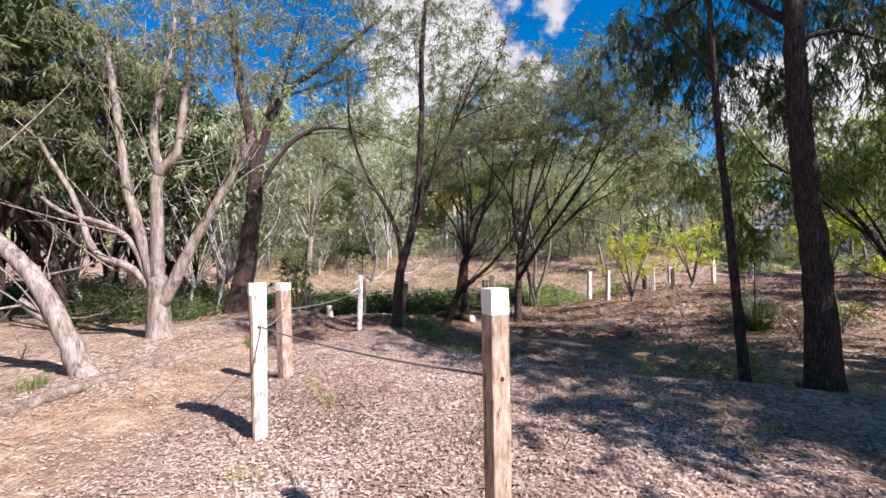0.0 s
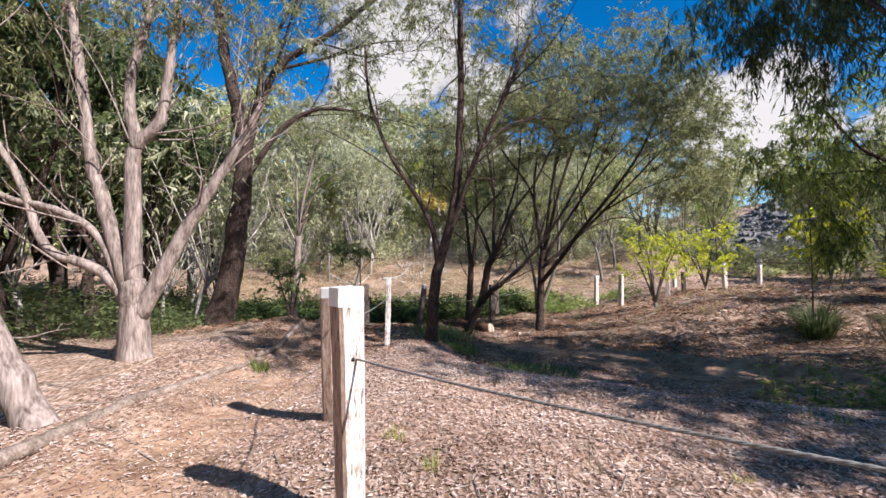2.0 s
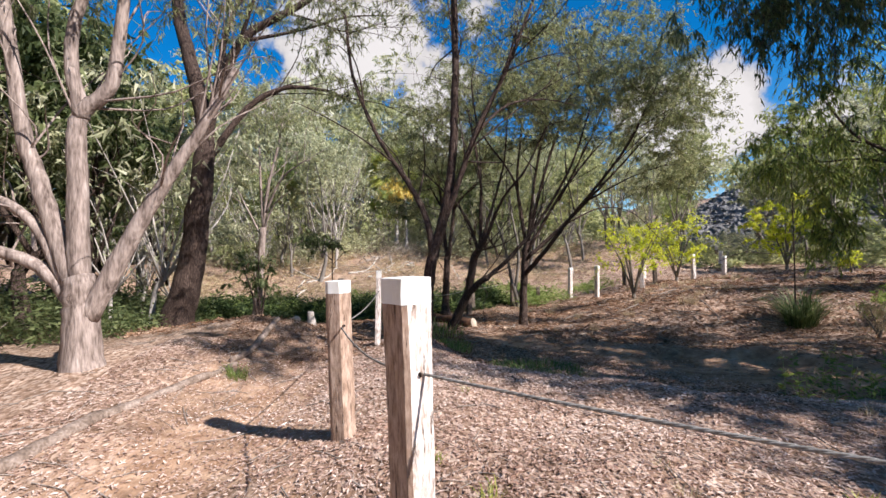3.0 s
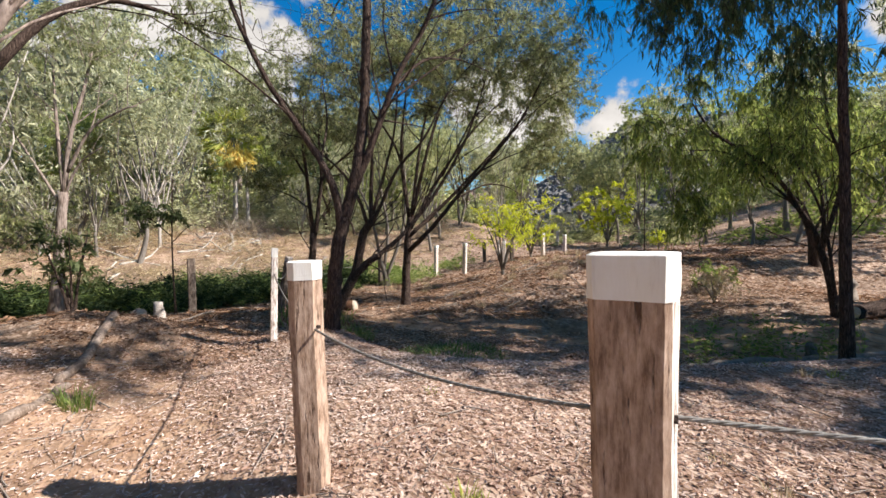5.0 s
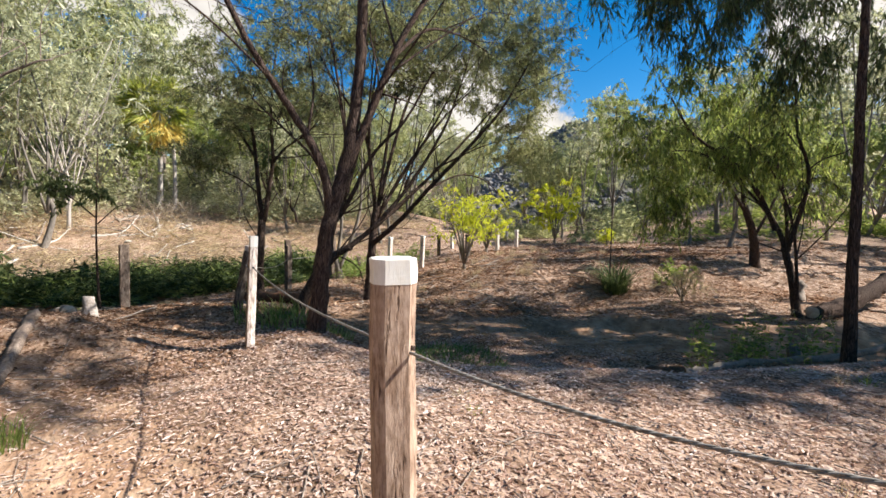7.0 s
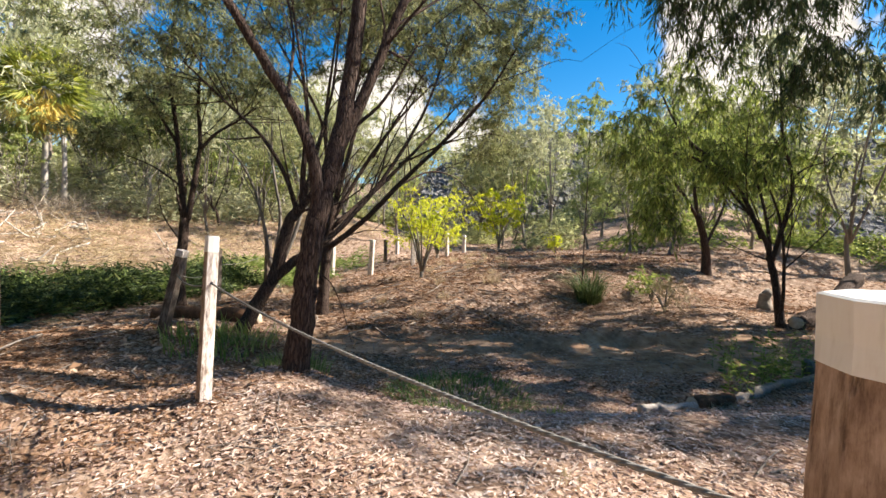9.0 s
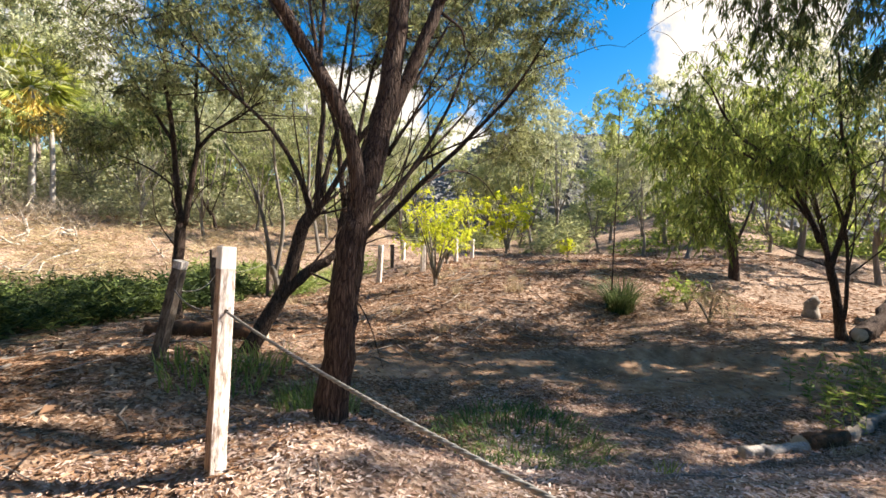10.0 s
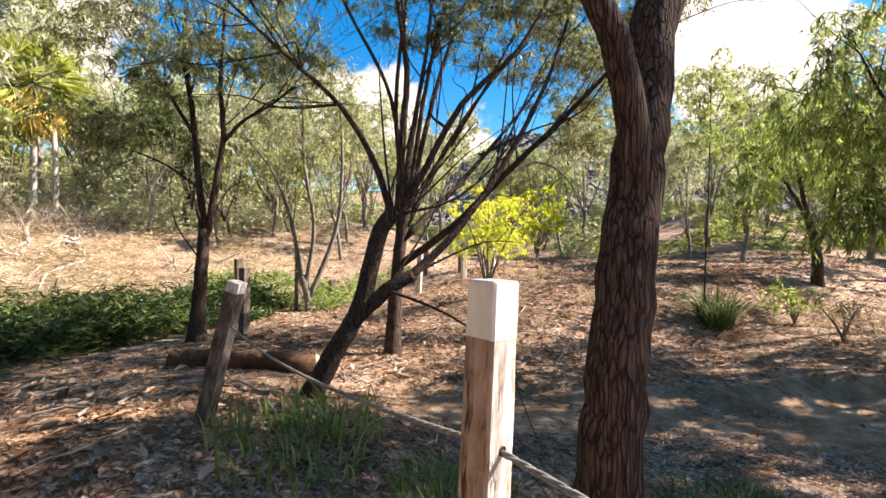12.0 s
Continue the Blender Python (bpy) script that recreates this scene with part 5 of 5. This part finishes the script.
def weeds(x, y, n, seed):
    rng = np.random.default_rng(seed)
    z = ground_at(x, y)
    root = thing("weed", (x, y, z), "leafy green weed with pale seed heads", "weed", "weeds beside the log")
    st, lv, fl = Bag(), Bag(), Bag()
    for _ in range(n):
        px, py, h = rng.normal(0, 0.12), rng.normal(0, 0.12), rng.uniform(0.22, 0.52)
        tip = np.array([px + rng.normal(0, 0.06), py + rng.normal(0, 0.06), h])
        tube(st, [(px, py, -0.02), (px, py, h * 0.5), tip], 0.003, 0.002, 4)
        m = 16
        s = rng.random(m)
        at = np.array([px, py, 0]) * (1 - s)[:, None] + tip * s[:, None]
        blades(lv, at, np.stack([rng.normal(0, 1, m), rng.normal(0, 1, m), rng.uniform(-0.2, 0.5, m)], 1), rng.uniform(0.05, 0.10, m), rng.uniform(0.015, 0.03, m), rng)
        if rng.random() < 0.6:
            blades(fl, tip + rng.normal(0, 0.015, (8, 3)), rng.normal(0, 1, (8, 3)), np.full(8, 0.04), np.full(8, 0.02), rng)
    tagged(part("stalk", st.mesh("weed_stems"), M_GRASS, root), kind="stuff")
    tagged(part("foliage", lv.mesh("weed_leaves", smooth=False), M_WEEP, root), kind="stuff")
    if fl.n:
        tagged(part("seed_head", fl.mesh("weed_heads", smooth=False), M_STRAW, root, "pale seed heads"), kind="stuff")


for k, (x, y) in enumerate([(2.5, 5.58), (2.9, 5.45), (3.2, 5.3), (3.5, 5.18), (3.85, 5.0), (4.2, 4.92), (3.1, 5.65), (3.6, 5.4)]):
    weeds(x, y, 6, 300 + k)


# ---------------------------------------------------------------- shrubs, palm and the woods behind
def shrub(name, label, x, y, h, r, bark, leaf_mat, leaf, stems, clumps, per, seed, droop=0.3, category="shrub", group="", spread=0.24):
    """A bush of several stems from one root."""
    rng = np.random.default_rng(seed)
    z = ground_at(x, y)
    limbs = [([(x, y, z - 0.05), (x, y, z + 0.12 * h)], 0.02 + 0.012 * h, 0.015 + 0.01 * h)]
    for k in range(stems):
        a, q = 6.283 * k / stems + rng.normal(0, 0.3), r * rng.uniform(0.4, 0.9)
        limbs.append(([(x, y, z + 0.05 * h), (x + 0.4 * q * math.cos(a), y + 0.4 * q * math.sin(a), z + 0.45 * h), (x + q * math.cos(a), y + q * math.sin(a), z + 0.85 * h)], 0.012 + 0.009 * h, 0.005))
    return tree(name, label, limbs, [(x, y, z + 0.62 * h, r, r, 0.42 * h, clumps)], bark, leaf_mat, leaf, droop, per, spread, 0.0, seed, category, group, 0.04, 8, 0, False)


shrub("yellow_shrub", "glowing yellow-green shrub beside the track", 4.9, 12.0, 2.0, 0.85, M_GREY, M_YELLOW, (0.085, 0.03), 7, 44, 50, 401, 0.3, spread=0.32)
shrub("yellow_shrub", "low yellow-green shrub among the posts", 7.6, 14.0, 1.9, 1.0, M_GREY, M_YELLOW, (0.10, 0.036), 7, 44, 46, 408, 0.3, spread=0.34)
shrub("yellow_shrub", "yellow-green shrub in front of the rock bank", 13.4, 15.8, 2.6, 1.3, M_GREY, M_YELLOW, (0.16, 0.06), 6, 70, 40, 402)
shrub("yellow_shrub", "small yellow bush on the slope", 11.8, 12.35, 0.7, 0.3, M_GREY, M_YELLOW, (0.1, 0.04), 4, 18, 24, 403)
shrub("green_shrub", "low light green bush on the slope", 6.55, 7.55, 0.55, 0.42, M_GREY, M_WEEP, (0.10, 0.026), 5, 22, 26, 404)
shrub("green_shrub", "straggling yellow-green bush in litter", 5.4, 7.0, 0.5, 0.4, M_GREY, M_STRAW, (0.11, 0.015), 5, 20, 30, 405)
shrub("green_shrub", "dark broad-leaved bush behind pale trunks", -3.5, 10.7, 1.6, 0.5, M_DARK, M_DEEP, (0.11, 0.035), 5, 24, 30, 406)


def palm(x, y, h):
    rng = np.random.default_rng(9)
    z = ground_at(x, y)
    root = thing("palm", (x, y, z), "tall palm with a skirt of dead yellow fronds", "palm")
    bag = Bag()
    tube(bag, flowing([(0, 0, -0.2), (0.05, 0, h * 0.5), (0.0, 0, h)], 8), 0.115, 0.085, 12, rng, 0.04, 0.5)
    part("trunk", bag.mesh("palm_trunk"), M_TWIG, root)
    second = Bag()
    tube(second, flowing([(0.5, -0.3, -0.2), (0.5, -0.3, h * 0.5), (0.35, -0.2, h * 0.95)], 8), 0.085, 0.065, 10, rng, 0.04)
    part("trunk", second.mesh("palm_trunk"), M_TWIG, root)
    head = np.array([0, 0, h])
    for name, mat, n, lo_el, hi_el, reach in (("green_fronds", M_PALM, 60, -0.5, 1.4, 1.3), ("dead_fronds", M_GOLD, 54, -1.45, -0.75, 1.3)):
        b = Bag()
        for _ in range(n):
            a, el = rng.uniform(0, 6.283), rng.uniform(lo_el, hi_el)
            d = np.array([math.cos(a) * math.cos(el), math.sin(a) * math.cos(el), math.sin(el)])
            stalk = reach * rng.uniform(0.45, 0.75)
            hub = head + d * stalk
            tube(b, flowing([head, head + d * stalk * 0.5 + np.array([0, 0, 0.03]), hub], 2), 0.014, 0.009, 4)
            m = 26
            side = unit(np.cross(d, rng.normal(0, 0.2, 3) + np.array([0, 0, 1.0])))
            fan = rng.uniform(-1.25, 1.25, m)
            al = np.cos(fan)[:, None] * d + np.sin(fan)[:, None] * side + rng.normal(0, 0.08, (m, 3))
            al[:, 2] -= 0.35
            blades(b, np.tile(hub, (m, 1)), al, reach * rng.uniform(0.45, 0.75, m), np.full(m, 0.05), rng)
        part(name, b.mesh("palm_" + name, smooth=False), mat, root)


palm(0.1, 25.6, 4.15)


def wild_tree(name, label, h, trunk_r, crown, bark, leaf_mat, leaf, per, seed, stems=1, bare=0.45, droop=0.5, category="tree", group="woods behind the gully"):
    """A bush tree at the origin, to be copied: stems, forking limbs and an open crown."""
    rng = np.random.default_rng(seed)
    limbs, clumps = [], []
    limbs.append(([(0, 0, -0.3), (0.03 * h * rng.normal(), 0.03 * h * rng.normal(), h * bare * 0.6), (0.05 * h * rng.normal(), 0.05 * h * rng.normal(), h * bare)], trunk_r, trunk_r * 0.7))
    top = np.array(limbs[0][0][-1])
    for k in range(4 + stems):
        a = rng.uniform(0, 6.283)
        start = top * rng.uniform(0.55, 1.0)
        out = crown * rng.uniform(0.35, 0.9)
        end = np.array([math.cos(a) * out, math.sin(a) * out, h * rng.uniform(0.7, 0.98)])
        mid = start * 0.5 + end * 0.5 + rng.normal(0, 0.05 * h, 3)
        limbs.append(([tuple(start), tuple(mid), tuple(end)], trunk_r * 0.45, trunk_r * 0.12))
        clumps.append((end[0], end[1], end[2], crown * 0.42, crown * 0.42, h * 0.13, 11))
    clumps.append((0, 0, h * (bare + 1) / 2, crown * 0.85, crown * 0.85, h * (1 - bare) * 0.42, 26))
    return tree(name, label, limbs, clumps, bark, leaf_mat, leaf, droop, per, 0.5, 0.0, seed, category, group, 0.04, 6, 5, False)


KINDS = [
    wild_tree("bush_tree", "slender grey-green gum tree in dense scrub", 7.0, 0.10, 1.9, M_GREY, M_GREYGREEN, (0.17, 0.062), 62, 501, 1, 0.22),
    wild_tree("bush_tree", "olive-leaved bush tree in the woods", 6.0, 0.09, 2.0, M_GREY, M_SAGE, (0.17, 0.062), 62, 502, 2, 0.3),
    wild_tree("bush_tree", "dark bushy tree in deep scrub", 5.0, 0.09, 1.9, M_DARK, M_DEEP, (0.16, 0.062), 62, 503, 2, 0.18),
    wild_tree("bush_tree", "tall pale-trunked gum with a light crown", 9.0, 0.13, 2.2, M_PALE, M_GREYGREEN, (0.17, 0.062), 62, 504, 1, 0.38),
    wild_tree("bush_tree", "yellowish green bush tree in sunlight", 4.5, 0.07, 1.7, M_GREY, M_BRIGHT, (0.16, 0.06), 60, 505, 2, 0.15),
    wild_tree("dry_shrub", "grey leafless thicket of dry stems", 2.6, 0.03, 1.3, M_TWIG, M_GREYGREEN, (0.12, 0.03), 12, 506, 5, 0.1, category="shrub"),
]
UNPLACED = set(KINDS)
rng_w = np.random.default_rng(61)
SPOTS = [(13.4, 15.8), (4.9, 12.0), (7.6, 14.0)]


def plant(kind, x, y, s):
    a = rng_w.uniform(0, 360)
    m = pose(x, y, ground_at(x, y), rng_w.normal(0, 3), rng_w.normal(0, 3), a) @ Matrix.Diagonal((s * rng_w.uniform(0.9, 1.1), s * rng_w.uniform(0.9, 1.1), s, 1))
    ob = KINDS[kind]
    if ob in UNPLACED:
        UNPLACED.discard(ob)
        ob.matrix_basis = m
        return ob
    made = copy_thing(ob, m)
    made.matrix_basis = m
    return made


def wood(n, x0, x1, y0, y1, kinds, lo, hi, gap):
    """Trees strewn over a stretch of the plan, none closer than gap."""
    tries = 0
    while n and tries < 4000:
        tries += 1
        x, y = rng_w.uniform(x0, x1), rng_w.uniform(y0, y1)
        if abs(x + 0.4) < 2.3 and 17 < y < 25.5:
            continue
        low = x > 11 and y > 12 and abs(math.atan2(x + 1.8, y - 2.2) - 0.735) < 0.055
        if any((x - a) ** 2 + (y - b) ** 2 < gap * gap for a, b in SPOTS):
            continue
        SPOTS.append((x, y))
        plant(5 if low else kinds[int(rng_w.integers(len(kinds)))], x, y, rng_w.uniform(lo, hi) * (0.6 if low else 1.0))
        n -= 1


# scrub behind the pale gum
wood(24, -13, -6.0, 8.6, 16, (2, 1, 2, 2), 0.8, 1.2, 1.1)
wood(10, -12, -5.2, 7.6, 14.5, (5,), 1.0, 1.7, 0.6)
wood(9, -12, -6.5, 1.5, 8.5, (2, 1, 0), 0.8, 1.1, 1.4)
# far side of the gully
wood(36, -13, 8, 20.5, 27, (0, 0, 5, 5, 2, 1, 4), 0.5, 0.95, 1.1)
wood(22, -20, 1, 26, 34, (0, 1, 3, 0, 4, 1), 1.0, 1.5, 1.5)
wood(13, 1, 13, 26, 34, (0, 1, 4), 0.75, 1.05, 1.5)
wood(12, -26, 0, 34, 46, (3, 0, 3, 1), 1.3, 1.8, 2.2)
wood(8, 0, 18, 34, 46, (0, 1), 0.9, 1.25, 2.2)
wood(20, -14, 4, 21.5, 31, (5,), 1.3, 2.3, 0.8)
wood(10, -14, 3, 22.5, 32, (0, 1, 0), 0.5, 0.8, 0.8)
# behind the track and up the slope
wood(22, 6.5, 20, 17.5, 27, (1, 5, 0, 4, 1), 0.5, 0.85, 1.2)
wood(44, 14, 32, 10, 27, (1, 5, 4, 0, 1), 0.55, 0.95, 1.3)
wood(18, 14, 30, 3, 11, (1, 5, 4, 0), 0.6, 1.0, 1.6)
wood(12, 14.5, 27, -2, 8, (4, 1, 0, 4), 0.8, 1.1, 1.8)
# unseen woods behind the first steps, added to block low sky light
wood(10, -14, 12, -18, -7.5, (0, 1, 3, 2), 0.9, 1.3, 2.4)
wood(5, -16, -8, -8, 2, (2, 0, 1), 0.9, 1.2, 2.4)
# behind and beside the way, whose shade falls on it
for x, y, k, s in ((6.0, -0.5, 2, 0.9), (5.9, -1.5, 2, 0.95), (7.2, -1.9, 2, 1.0), (6.3, 2.6, 1, 0.95), (7.4, 2.2, 1, 1.05), (8.8, 0.1, 2, 1.1), (10.4, -1.0, 1, 1.1), (9.0, 1.6, 1, 1.0), (9.5, -2.2, 3, 0.9), (7.5, -5.0, 1, 1.0), (-5.5, -4.0, 1, 1.0), (-9.0, -1.5, 2, 1.0), (0.5, -9.0, 0, 1.0), (-3, -12, 3, 1.0), (6, -10, 1, 1.2)):
    plant(k, x, y, s)


def unseen_gums():
    """Two unseen gums beside the way, added so their crowns shade hollow and slope."""
    tree("gum_tree", "unseen tall gum with a high crown, added to shade the hollow",
         [([(9.6, 1.8, 0.0), (9.3, 2.2, 3.0), (8.6, 3.0, 6.0), (7.8, 3.8, 7.6)], 0.2, 0.07), ([(8.7, 2.9, 5.7), (7.2, 3.0, 7.2), (6.3, 2.6, 7.9)], 0.07, 0.02), ([(8.0, 3.6, 7.2), (7.2, 4.8, 8.2), (6.9, 6.0, 8.6)], 0.06, 0.02)],
         [(6.9, 4.6, 8.4, 1.5, 2.2, 0.8, 90), (6.3, 2.4, 8.2, 1.1, 1.0, 0.7, 34), (6.0, 1.2, 6.8, 1.1, 0.6, 0.5, 34), (5.5, 1.5, 5.6, 0.9, 0.7, 0.5, 34)], M_GREY, M_OLIVE, (0.17, 0.035), 0.6, 42, 0.4, 0.0, 520, fine=False)

    tree("gum_tree", "unseen tall gum with a thin crown, added to dapple the slope",
         [([(14.0, -1.0, 0.3), (13.7, -0.2, 4.0), (12.8, 1.2, 7.2)], 0.2, 0.08), ([(13.0, 0.9, 6.6), (11.6, 2.4, 7.8), (10.0, 3.5, 8.4)], 0.07, 0.02), ([(12.8, 1.2, 7.2), (13.6, 1.8, 8.0), (14.8, 1.8, 8.5)], 0.06, 0.02)],
         [(10.0, 3.6, 8.4, 1.1, 0.9, 0.5, 30), (11.8, 2.8, 8.4, 1.1, 0.9, 0.5, 30), (13.6, 2.0, 8.4, 1.2, 0.9, 0.5, 30)], M_GREY, M_OLIVE, (0.15, 0.03), 0.6, 36, 0.4, 0.0, 521, fine=False)


unseen_gums()


def far_woods(name, label, mat, n, seed):
    """Wooded hills all round, too far off to tell the trees apart: crowns of leaf masses over bare stems."""
    rng = np.random.default_rng(seed)
    bag = Bag()
    for _ in range(n):
        a, r = rng.uniform(-0.5, 3.6), rng.uniform(46, 130)
        if a < 1.0 and r < 75:
            r += 30
        x, y, h = r * math.cos(a), r * math.sin(a), rng.uniform(6, 12)
        z = ground_at(x, y) + (r - 46) * 0.02
        m = 140
        lobes = rng.normal(0, 1, (6, 3)) * np.array([1.7, 1.7, h * 0.16]) + np.array([x, y, z + h * 0.62])
        at = lobes[rng.integers(0, 6, m)] + rng.normal(0, 0.75, (m, 3))
        al = rng.normal(0, 1, (m, 3))
        al[:, 2] -= 0.5
        blades(bag, at, al, rng.uniform(0.5, 1.1, m), rng.uniform(0.25, 0.5, m), rng)
    tagged(part(name, bag.mesh(name, smooth=False), mat), label, "woods", kind="stuff")


far_woods("far_woods", "distant olive-green eucalypt woods on the hills", M_SAGE, 190, 71)
far_woods("far_woods", "distant grey-green eucalypt woods on the hills", M_GREYGREEN, 190, 72)
low_plants("undergrowth", "tangled grey-green undergrowth on the far side of the gully", M_GREYGREEN, [(rng_w.uniform(-15, 9), rng_w.uniform(23, 37), 1.5, 1.2, rng_w.uniform(0.7, 2.6), 80) for _ in range(140)], (0.17, 0.06), 9, 33, "undergrowth")
low_plants("far_scrub", "tall pale green scrub along the far ridge", M_SAGE, [(rng_w.uniform(-34, 26), rng_w.uniform(35, 50), 2.2, 2.0, rng_w.uniform(2.5, 5.5), 60) for _ in range(150)], (0.6, 0.2), 6, 39, "scrub")
low_plants("undergrowth", "olive undergrowth on the slope behind the track", M_SAGE, [(rng_w.uniform(12, 34), rng_w.uniform(14, 30), 1.5, 1.2, rng_w.uniform(0.5, 1.6), 90) for _ in range(60)], (0.22, 0.07), 7, 34, "undergrowth")
low_plants("undergrowth", "dark scrub under the trees", M_DEEP, [(rng_w.uniform(-12, -5.2), rng_w.uniform(7.5, 15), 1.1, 1.0, rng_w.uniform(0.4, 1.2), 90) for _ in range(26)], (0.09, 0.032), 14, 35, "undergrowth")


low_plants("undergrowth", "light green undergrowth under the slope trees", M_WEEP, [(rng_w.uniform(16, 28), rng_w.uniform(2, 14), 1.2, 1.1, rng_w.uniform(0.3, 1.2), 80) for _ in range(26)], (0.2, 0.05), 6, 37, "undergrowth")
low_plants("dry_grass", "dry straw-coloured grass on the far bank", M_STRAW, [(rng_w.uniform(-9, 9), rng_w.uniform(18.3, 24.5), 1.2, 0.8, rng_w.uniform(0.15, 0.45), 70) for _ in range(70)], (0.26, 0.02), 4, 36, "dry grass")
low_plants("dry_grass", "thicket of pale dry stems on the far bank", M_DRYSTEM, [(rng_w.uniform(-14, 8), rng_w.uniform(21.5, 29), 1.2, 1.0, rng_w.uniform(0.3, 0.9), 30) for _ in range(60)], (0.6, 0.018), 3, 38, "dry grass", 1.1)
for k in range(26):
    bx, by, ba, bl = rng_w.uniform(-4, 3.5), rng_w.uniform(18.8, 23.5), rng_w.uniform(0, 6.283), rng_w.uniform(0.6, 1.8)
    ends = [(bx, by), (bx + 0.5 * bl * math.cos(ba), by + 0.5 * bl * math.sin(ba)), (bx + bl * math.cos(ba + 0.3), by + bl * math.sin(ba + 0.3))]
    pts = lay(ends, 0.03)
    pts[2] = (pts[2][0], pts[2][1], pts[2][2] + rng_w.uniform(0, 0.5))
    log("dead_branch", "bleached dead branch lying on the far bank", pts, rng_w.uniform(0.02, 0.05), 0.012, M_PALEROCK if k % 2 else M_DEAD, 800 + k, False, "branch", 6)


# ---------------------------------------------------------------- rock bank and far stones
def rock_bank():
    """A long flat-topped bank of dumped grey rock behind the trees."""
    rng = np.random.default_rng(8)
    n, m = 340, 110
    s, k = np.meshgrid(np.linspace(0, 1, n) ** 1.5, np.linspace(0, 1, m))
    ax, ay, bx, by = 25.0, 44.0, 62.0, -2.0
    dx, dy = unit(np.array([bx - ax, by - ay]))
    nxv, nyv = -dy, dx
    run = s * math.hypot(bx - ax, by - ay)
    ends = np.minimum(1, run / 17 + 0.03)
    crest = 10.6 * ends
    prof = np.interp(k, [0, 0.52, 0.6, 1.0], [0, 1, 1.0, 0.4])
    off = (k - 0.5) * 30
    x = ax + dx * run - nxv * off * -1
    y = ay + dy * run - nyv * off * -1
    z = height(x, y) * 0 + 1.2 + prof * crest + rng.normal(0, 0.10, x.shape) * (prof > 0.02)
    x = x + rng.normal(0, 0.15, x.shape)
    y = y + rng.normal(0, 0.15, y.shape)
    i = np.arange(n * m).reshape(m, n)
    q = np.stack([i[:-1, :-1], i[:-1, 1:], i[1:, 1:], i[1:, :-1]], -1).reshape(-1, 4)
    ob = part("rock_bank", mesh_from("rock_bank", np.stack([x, y, z], -1).reshape(-1, 3), q, smooth=False), M_ROCK)
    tagged(ob, "long flat-topped bank of dumped dark grey rock", "embankment", kind="structure")


rock_bank()


def stone(x, y, r, mat, seed, label):
    rng = np.random.default_rng(seed)
    bm = bmesh.new()
    bmesh.ops.create_icosphere(bm, subdivisions=2, radius=r)
    for v in bm.verts:
        v.co *= 1 + rng.normal(0, 0.10)
        v.co.z *= 0.45
    me = bpy.data.meshes.new("stone")
    bm.to_mesh(me)
    bm.free()
    ob = part("stone", me, mat)
    ob.location = (x, y, ground_at(x, y) + r * 0.25)
    tagged(ob, label, "stone", "pale stones on the far side")


rng_s = np.random.default_rng(15)
for k in range(22):
    stone(rng_s.uniform(-2.5, 0.8), rng_s.uniform(20.5, 23.5), rng_s.uniform(0.04, 0.11), M_PALEROCK, 700 + k, "pale angular stone on the gully side")
